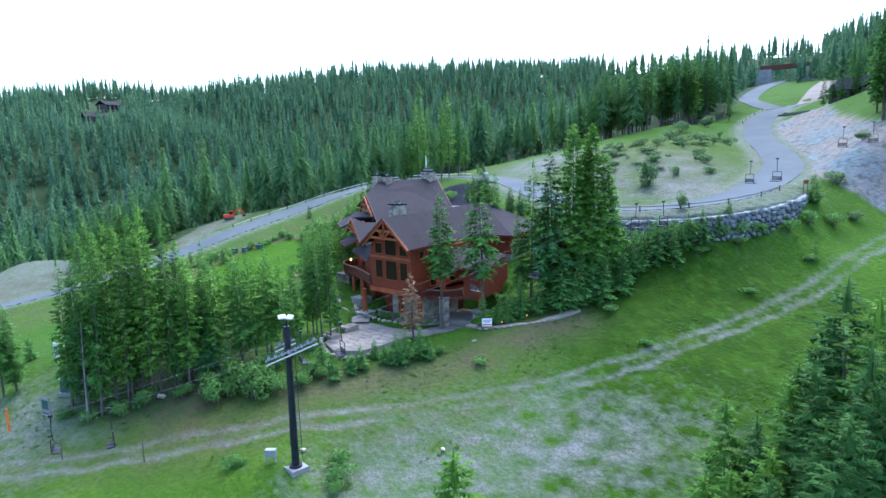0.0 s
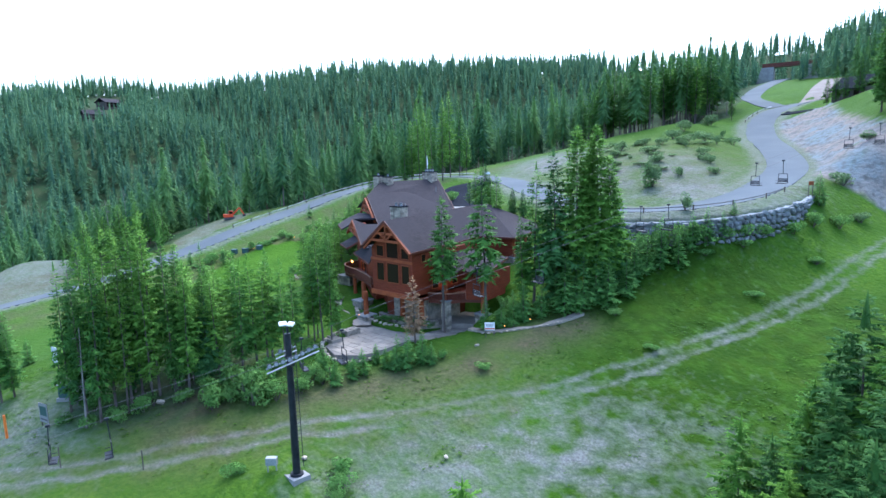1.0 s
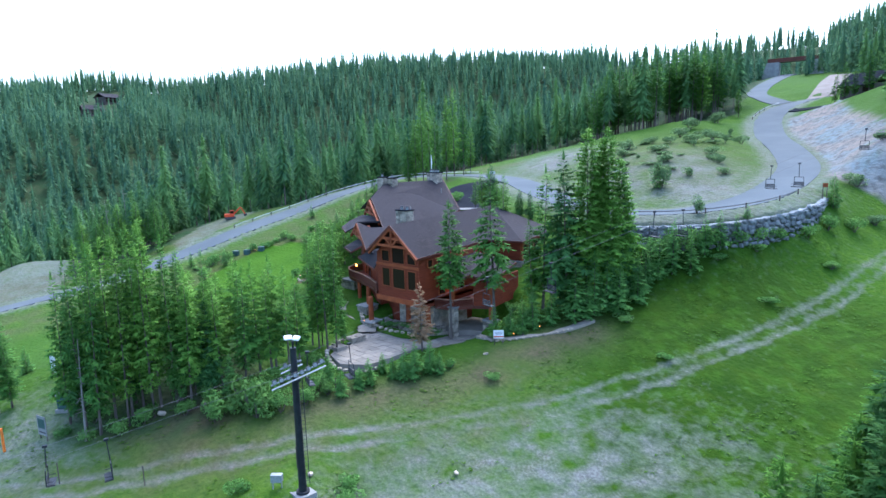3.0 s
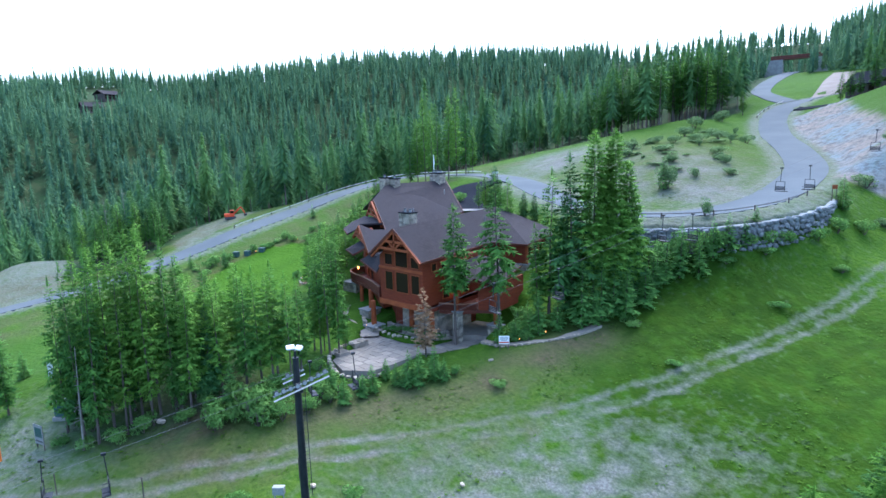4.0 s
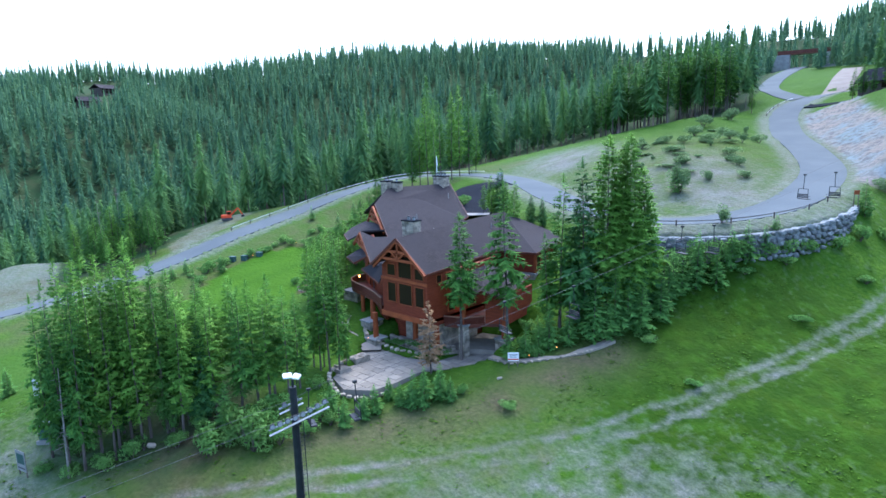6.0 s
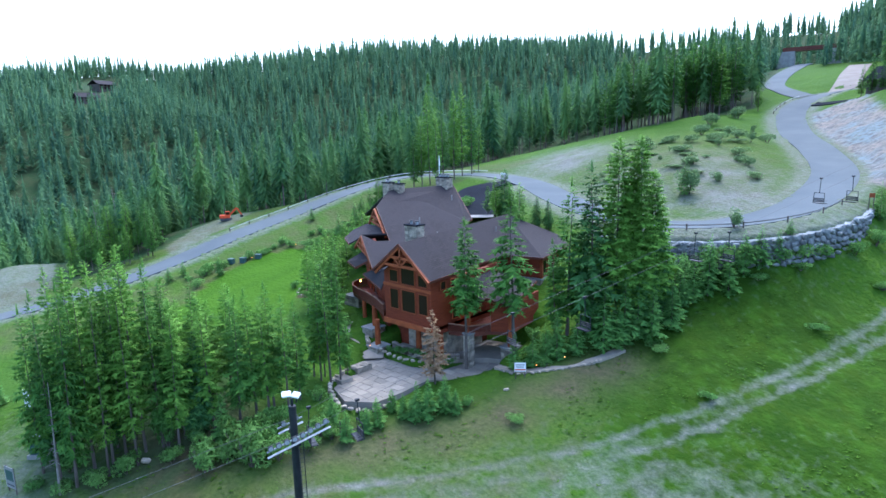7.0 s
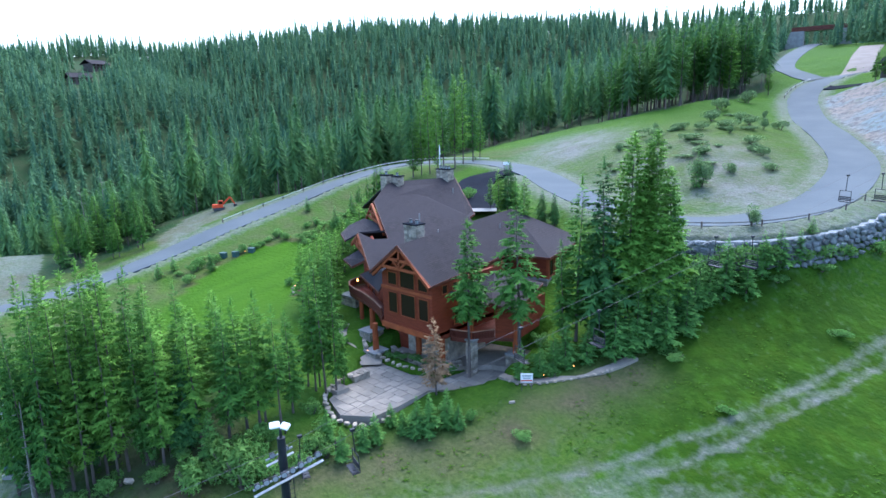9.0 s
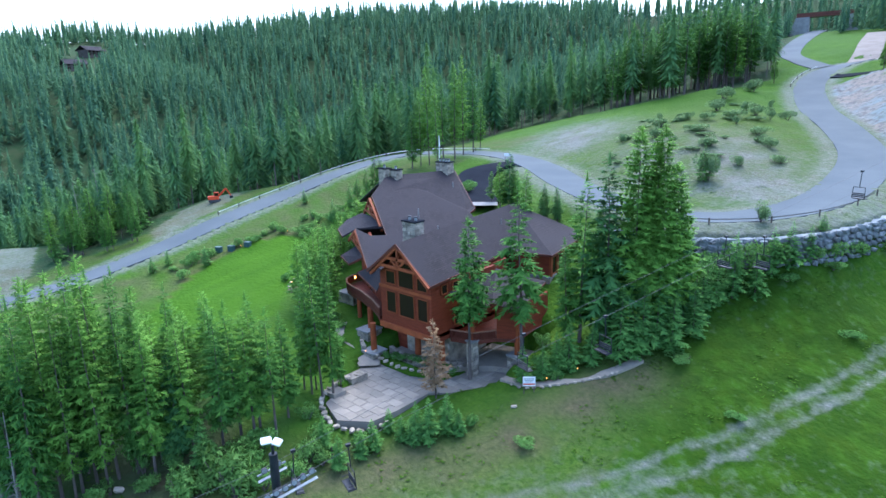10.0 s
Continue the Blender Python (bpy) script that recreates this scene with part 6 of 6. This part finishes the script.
for dx, dy, a in ((-0.35, -0.2, 20), (0.3, 0.2, -30)):
    f = new("floodlight")
    f.parent = tower
    f.matrix_local = pose(TB.x + dx, TB.y + dy, 9.75, 35, 0, 43 + a)
    b = bmesh.new()
    box(b, -0.34, -0.24, -0.1, 0.34, 0.24, 0.1)
    bmesh.ops.bevel(b, geom=b.edges[:], offset=0.05, segments=2, affect="EDGES")
    part("housing", b, WHITE, f)
    part("yoke", rod(bmesh.new(), (0, 0, -0.1), (-dx, -dy, -0.75), 0.05, 0.05, 8), STEEL, f)
part("lamp_mast", rod(bmesh.new(), (TB.x, TB.y, 8.9), (TB.x, TB.y, 9.5), 0.1, 0.1, 8), STEEL, tower)
lad = new("ladder")
lad.parent = tower
for o in (-0.2, 0.2):
    part("stringer", rod(bmesh.new(), TB + N * 0.45 + D * (0.35 + o) + Vector((0, 0, 0.8)), (TB.x + N.x * 0.42 + D.x * (0.3 + o), TB.y + N.y * 0.42 + D.y * (0.3 + o), 6.6), 0.03, 0.03, 6), STEEL, lad)
rung0 = None
for k in range(28):
    z = -3.2 + k * 0.35
    c = TB + N * 0.44 + D * 0.33
    if rung0 is None:
        rung0 = part("rung", rod(bmesh.new(), D * -0.2, D * 0.2, 0.018, 0.018, 5), STEEL, lad)
        rung0.location = (c.x, c.y, z)
    else:
        o = new("rung", rung0.data)
        o.parent, o.location = lad, (c.x, c.y, z)
for side in (0, 1):
    bm = bmesh.new()
    ss = [-40, -20, -6, 0, 8, 25, 45, 66, 88, 110, 135]
    for a, b2 in zip(ss, ss[1:]):
        pa, pb = rope_point(side, a), rope_point(side, b2)
        rod(bm, pa, pb, 0.011, 0.011, 5)
    tagged(part("haul_rope", bm, CABLE), "thin grey steel haul rope of the chairlift", "cable")


def chair(m):
    root = thing("lift_chair", "empty black double chair hanging from the haul rope", "lift chair", group="chairs on the lift")
    part("hanger", rod(bmesh.new(), (0, 0, 0), (0, 0.1, -1.7), 0.04, 0.04, 8), STEEL, root)
    part("grip", box(bmesh.new(), -0.1, -0.16, -0.08, 0.1, 0.16, 0.1), STEEL, root)
    for sx in (-1, 1):
        b = bmesh.new()
        rod(b, (0.62 * sx, 0.1, -1.7), (0.68 * sx, 0.15, -2.9), 0.035, 0.035, 8)
        rod(b, (0.68 * sx, 0.15, -2.9), (0.68 * sx, -0.42, -2.95), 0.035, 0.035, 8)
        rod(b, (0.68 * sx, 0.15, -2.6), (0.66 * sx, -0.35, -2.62), 0.03, 0.03, 8)
        part("side_frame", b, STEEL, root)
    part("top_bar", rod(bmesh.new(), (-0.62, 0.1, -1.7), (0.62, 0.1, -1.7), 0.035, 0.035, 8), STEEL, root)
    s = bmesh.new()
    box(s, -0.64, -0.40, -2.98, 0.64, 0.12, -2.88)
    bmesh.ops.bevel(s, geom=s.edges[:], offset=0.03, segments=2, affect="EDGES")
    part("seat", s, STEEL, root)
    for k in range(3):
        part("back_slat", box(bmesh.new(), -0.64, 0.10, -2.78 + k * 0.17, 0.64, 0.15, -2.66 + k * 0.17), STEEL, root)
    root.matrix_world = m
    return root


turn = math.degrees(math.atan2(0.939, 0.345)) - 90
first = None
for side, s in ((0, 65.0), (1, 63.6), (1, 84.2), (0, 86.6), (0, 44.5), (1, 43.0), (0, 26.0), (1, 20.2), (0, 4.5), (1, 1.5), (1, -18.6), (0, -14.4)):
    p = rope_point(side, s)
    m = pose(p.x, p.y, p.z, 0, 0, turn + (180 if side else 0) + s % 7 - 3)
    if first is None:
        first = chair(m)
    else:
        copy_thing(first, m)


# ---- signs, boxes, posts ----
def sign(x, y, w, h, z, turn, label, bars=(), material=WHITE):
    g = ground_at(x, y)
    root = thing("sign", label, "sign", (x, y, g), turn)
    for sx in (-0.4, 0.4):
        part("post", box(bmesh.new(), sx * w - 0.045, -0.045, -0.4, sx * w + 0.045, 0.045, z + h * 0.5), BARK, root)
    b = bmesh.new()
    box(b, -w / 2, -0.09, z - h / 2, w / 2, -0.05, z + h / 2)
    board = part("board", b, material, root)
    for i, (zz, ww, hh, mm) in enumerate(bars):
        part("lettering_bar", box(bmesh.new(), -w * ww / 2, -0.097, z + zz * h - hh * h / 2, w * ww / 2, -0.094, z + zz * h + hh * h / 2), mm, board)
    return root


sign(-46.5, 57.6, 1.25, 1.0, 1.35, 40, "white notice board on posts with a red stripe", ((0.28, 0.8, 0.06, RUBBER), (0.12, 0.7, 0.06, RUBBER), (-0.05, 0.6, 0.05, RUBBER), (-0.3, 0.94, 0.16, RED)))
sign(-74.3, 16.1, 1.5, 2.1, 1.6, 15, "grey-green weathered trail map board on posts", ((0.1, 0.8, 0.5, GREENBOX), (-0.35, 0.8, 0.08, RUBBER)), CONCRETE)
sign(-85.4, 20.4, 1.3, 2.0, 1.7, 10, "white panel sign at the grove's edge", ((0.2, 0.7, 0.1, GREENBOX),))
sign(-84.2, 104.6, 1.2, 0.5, 2.3, 40, "small white sign board on a dark post")
sign(-23.1, 108.1, 0.7, 0.6, 2.0, 30, "small brown wooden road sign", material=BEAM)
ubox = thing("utility_box", "dark green electrical cabinet on a concrete pad", "utility box", (-77.5, 19.4, ground_at(-77.5, 19.4)), 40)
part("pad", box(bmesh.new(), -1.0, -0.8, -0.3, 1.0, 0.8, 0.12), CONCRETE, ubox)
b = box(bmesh.new(), -0.85, -0.6, 0.12, 0.85, 0.6, 1.65)
bmesh.ops.bevel(b, geom=b.edges[:], offset=0.05, segments=2, affect="EDGES")
part("cabinet", b, GREENBOX, ubox)
part("lid", box(bmesh.new(), -0.92, -0.68, 1.65, 0.92, 0.66, 1.75), GALV, ubox, "pale sloping lid")
post = part("marker_post", rod(bmesh.new(), (-76, 12.9, ground_at(-76, 12.9) - 0.3), (-76, 12.9, ground_at(-76, 12.9) + 2.4), 0.13, 0.12, 10), ORANGE)
tagged(post, "orange padded marker post at the slope's edge", "post")
gx, gy = -48.4, 27.6
tbox = thing("control_box", "grey metal control box on legs beside the tower", "control box", (gx, gy, ground_at(gx, gy)), 40)
part("cabinet", box(bmesh.new(), -0.5, -0.25, 0.8, 0.5, 0.25, 1.5), GALV, tbox)
for sx in (-0.4, 0.4):
    part("leg", box(bmesh.new(), sx - 0.05, -0.05, -0.3, sx + 0.05, 0.05, 0.8), GALV, tbox)
for x, y in ((-49.4, 30.4), (-60.0, 20.5), (-66.5, 15.2), (-55.0, 39.4)):
    o = part("fence_post", rod(bmesh.new(), (x, y, ground_at(x, y) - 0.3), (x, y, ground_at(x, y) + 2.1), 0.06, 0.05, 7), BARK)
    tagged(o, "thin weathered wooden post in the grass", "post")


for x, y, label in ((-112.0, 61.5, "green utility cabinet"), (-113.6, 60.0, "green utility cabinet"), (-110.8, 64.0, "dark green utility cabinet")):
    c = thing("utility_box", label + " among shrubs under the road", "utility box", (x, y, ground_at(x, y)), 20)
    b = box(bmesh.new(), -0.55, -0.4, -0.2, 0.55, 0.4, 0.8)
    bmesh.ops.bevel(b, geom=b.edges[:], offset=0.05, segments=2, affect="EDGES")
    part("cabinet", b, GREENBOX, c)
    part("lid", box(bmesh.new(), -0.58, -0.43, 0.8, 0.58, 0.43, 0.86), GREENBOX, c)
fz = ground_at(-92, 94)
flag = thing("flagpole", "white flagpole with a furled flag behind the lodge", "flagpole", (-92, 94, fz))
part("pole", rod(bmesh.new(), (0, 0, -0.3), (0, 0, 8.6), 0.09, 0.05, 8), WHITE, flag)
part("flag", rod(bmesh.new(), (0.1, 0, 6.6), (0.06, 0, 8.2), 0.13, 0.05, 7), WHITE, flag, "pale furled cloth")
for x, y in ((-109.6, 71.5), (-111.4, 63.0), (-94.0, 68.0), (-91.5, 60.0), (-46.0, 60.0), (-44.2, 63.0), (-67.0, 53.6)):
    g = ground_at(x, y)
    gl = thing("garden_lamp", "small glowing path light on a stake", "garden lamp", (x, y, g), 0, "garden lamps")
    part("stake", rod(bmesh.new(), (0, 0, -0.2), (0, 0, 0.4), 0.025, 0.025, 6), STEEL, gl)
    part("lens", rod(bmesh.new(), (0, 0, 0.4), (0, 0, 0.48), 0.055, 0.04, 8), LAMPGLOW, gl)


# ---- excavator in the dirt yard, bridge and far house ----
def excavator(x, y, turn):
    root = thing("excavator", "small orange excavator parked on bare dirt", "excavator", (x, y, ground_at(x, y)), turn)
    for sy in (-0.9, 0.9):
        b = bmesh.new()
        box(b, -1.6, sy - 0.3, 0, 1.6, sy + 0.3, 0.75)
        bmesh.ops.bevel(b, geom=b.edges[:], offset=0.2, segments=2, affect="EDGES")
        part("track", b, RUBBER, root)
    part("house", box(bmesh.new(), -1.7, -1.1, 0.85, 1.2, 1.1, 1.7), RED, root)
    cab = part("cab", box(bmesh.new(), 0.0, -1.05, 1.7, 1.2, 0.1, 2.8), RED, root)
    part("cab_window", box(bmesh.new(), 1.2, -0.95, 1.85, 1.22, 0.0, 2.65), GLASS, cab)
    part("cab_window", box(bmesh.new(), 0.1, -1.07, 1.85, 1.1, -1.05, 2.65), GLASS, cab)
    part("boom", beam(bmesh.new(), (1.0, 0.4, 1.5), (3.2, 0.4, 3.6), 0.3, 0.45), RED, root)
    part("dipper", beam(bmesh.new(), (3.2, 0.4, 3.6), (4.4, 0.4, 1.5), 0.25, 0.35), RED, root)
    root.scale = (0.8, 0.8, 0.8)
    part("bucket", prism(bmesh.new(), [(4.0, 0.0), (4.9, 0.0), (4.7, 0.8), (4.1, 0.8)], 0.7, 1.5), STEEL, root)


excavator(-143.6, 75.2, 60)
bz = ground_at(-80, 314)
bridge = thing("bridge", "concrete road bridge with a dark red deck", "bridge", (-84.0, 314.0, bz), 8)
part("deck", box(bmesh.new(), -4.2, -2.2, 5.6, 17, 2.2, 6.5), FASCIA, bridge)
for x0, x1, lean in ((-4.4, 0.6, -2.2), (11.5, 16.0, 2.2)):
    bm = bmesh.new()
    box(bm, x0, -2.4, -1.5, x1, 2.4, 5.6)
    for v in bm.verts:
        if v.co.z < 0 and (v.co.x < x0 + 0.1 if lean < 0 else v.co.x > x1 - 0.1):
            v.co.x += lean
    part("abutment", bm, CONCRETE, bridge)
for sy in (-2.2, 2.2):
    part("parapet", box(bmesh.new(), -4.2, sy - 0.12, 6.5, 17, sy + 0.12, 7.3), FASCIA, bridge)


def far_house(x, y, turn, w=16.0, d=11.0):
    root = thing("house", "brown timber house on the far wooded ridge", "house", (x, y, ground_at(x, y)), turn)
    part("wall", box(bmesh.new(), -w / 2, -d / 2, -3, w / 2, d / 2, 4.4), BARK, root)
    for sy in (-1, 1):
        part("roof", slab(bmesh.new(), [(-w / 2 - 1, 0, 7.6), (w / 2 + 1, 0, 7.6), (w / 2 + 1, sy * (d / 2 + 1.2), 4.1), (-w / 2 - 1, sy * (d / 2 + 1.2), 4.1)][::sy], 0.35), SHINGLE, root)
    for k in range(4):
        for z in (0.4, 2.6):
            part("window", box(bmesh.new(), -w / 2 + 1.4 + k * 3.6, -d / 2 - 0.06, z, -w / 2 + 3.4 + k * 3.6, -d / 2 - 0.02, z + 1.7), GLASS, root)


far_house(-566, 196, 110)
far_house(-520, 168, 85, 14, 10)


def hill_house(x, y, turn):
    """Half-hidden slate-roofed house beside the side pad."""
    root = thing("house", "grey house with a dark slate roof above the road", "house", (x, y, ground_at(x, y)), turn)
    part("wall", box(bmesh.new(), -5, -4, -2, 5, 4, 3.0), BARK, root)
    for sy in (-1, 1):
        part("roof", slab(bmesh.new(), [(-5.6, 0, 6.4), (5.6, 0, 6.4), (5.6, sy * 4.8, 2.7), (-5.6, sy * 4.8, 2.7)][::sy], 0.3), DRIVE, root)
    for k in range(3):
        part("window", box(bmesh.new(), -3.8 + k * 2.8, -4.05, 0.8, -2.2 + k * 2.8, -4.0, 2.2), GLASS, root)


hill_house(-34.5, 213, -30)
for x, y, h in ((-41.0, 206.5, 9), (-38.5, 205, 11), (-36.0, 203.5, 8), (-33.0, 205, 12)):
    tree("fir", x, y, h, 1.1, "trees on the upper hillside")
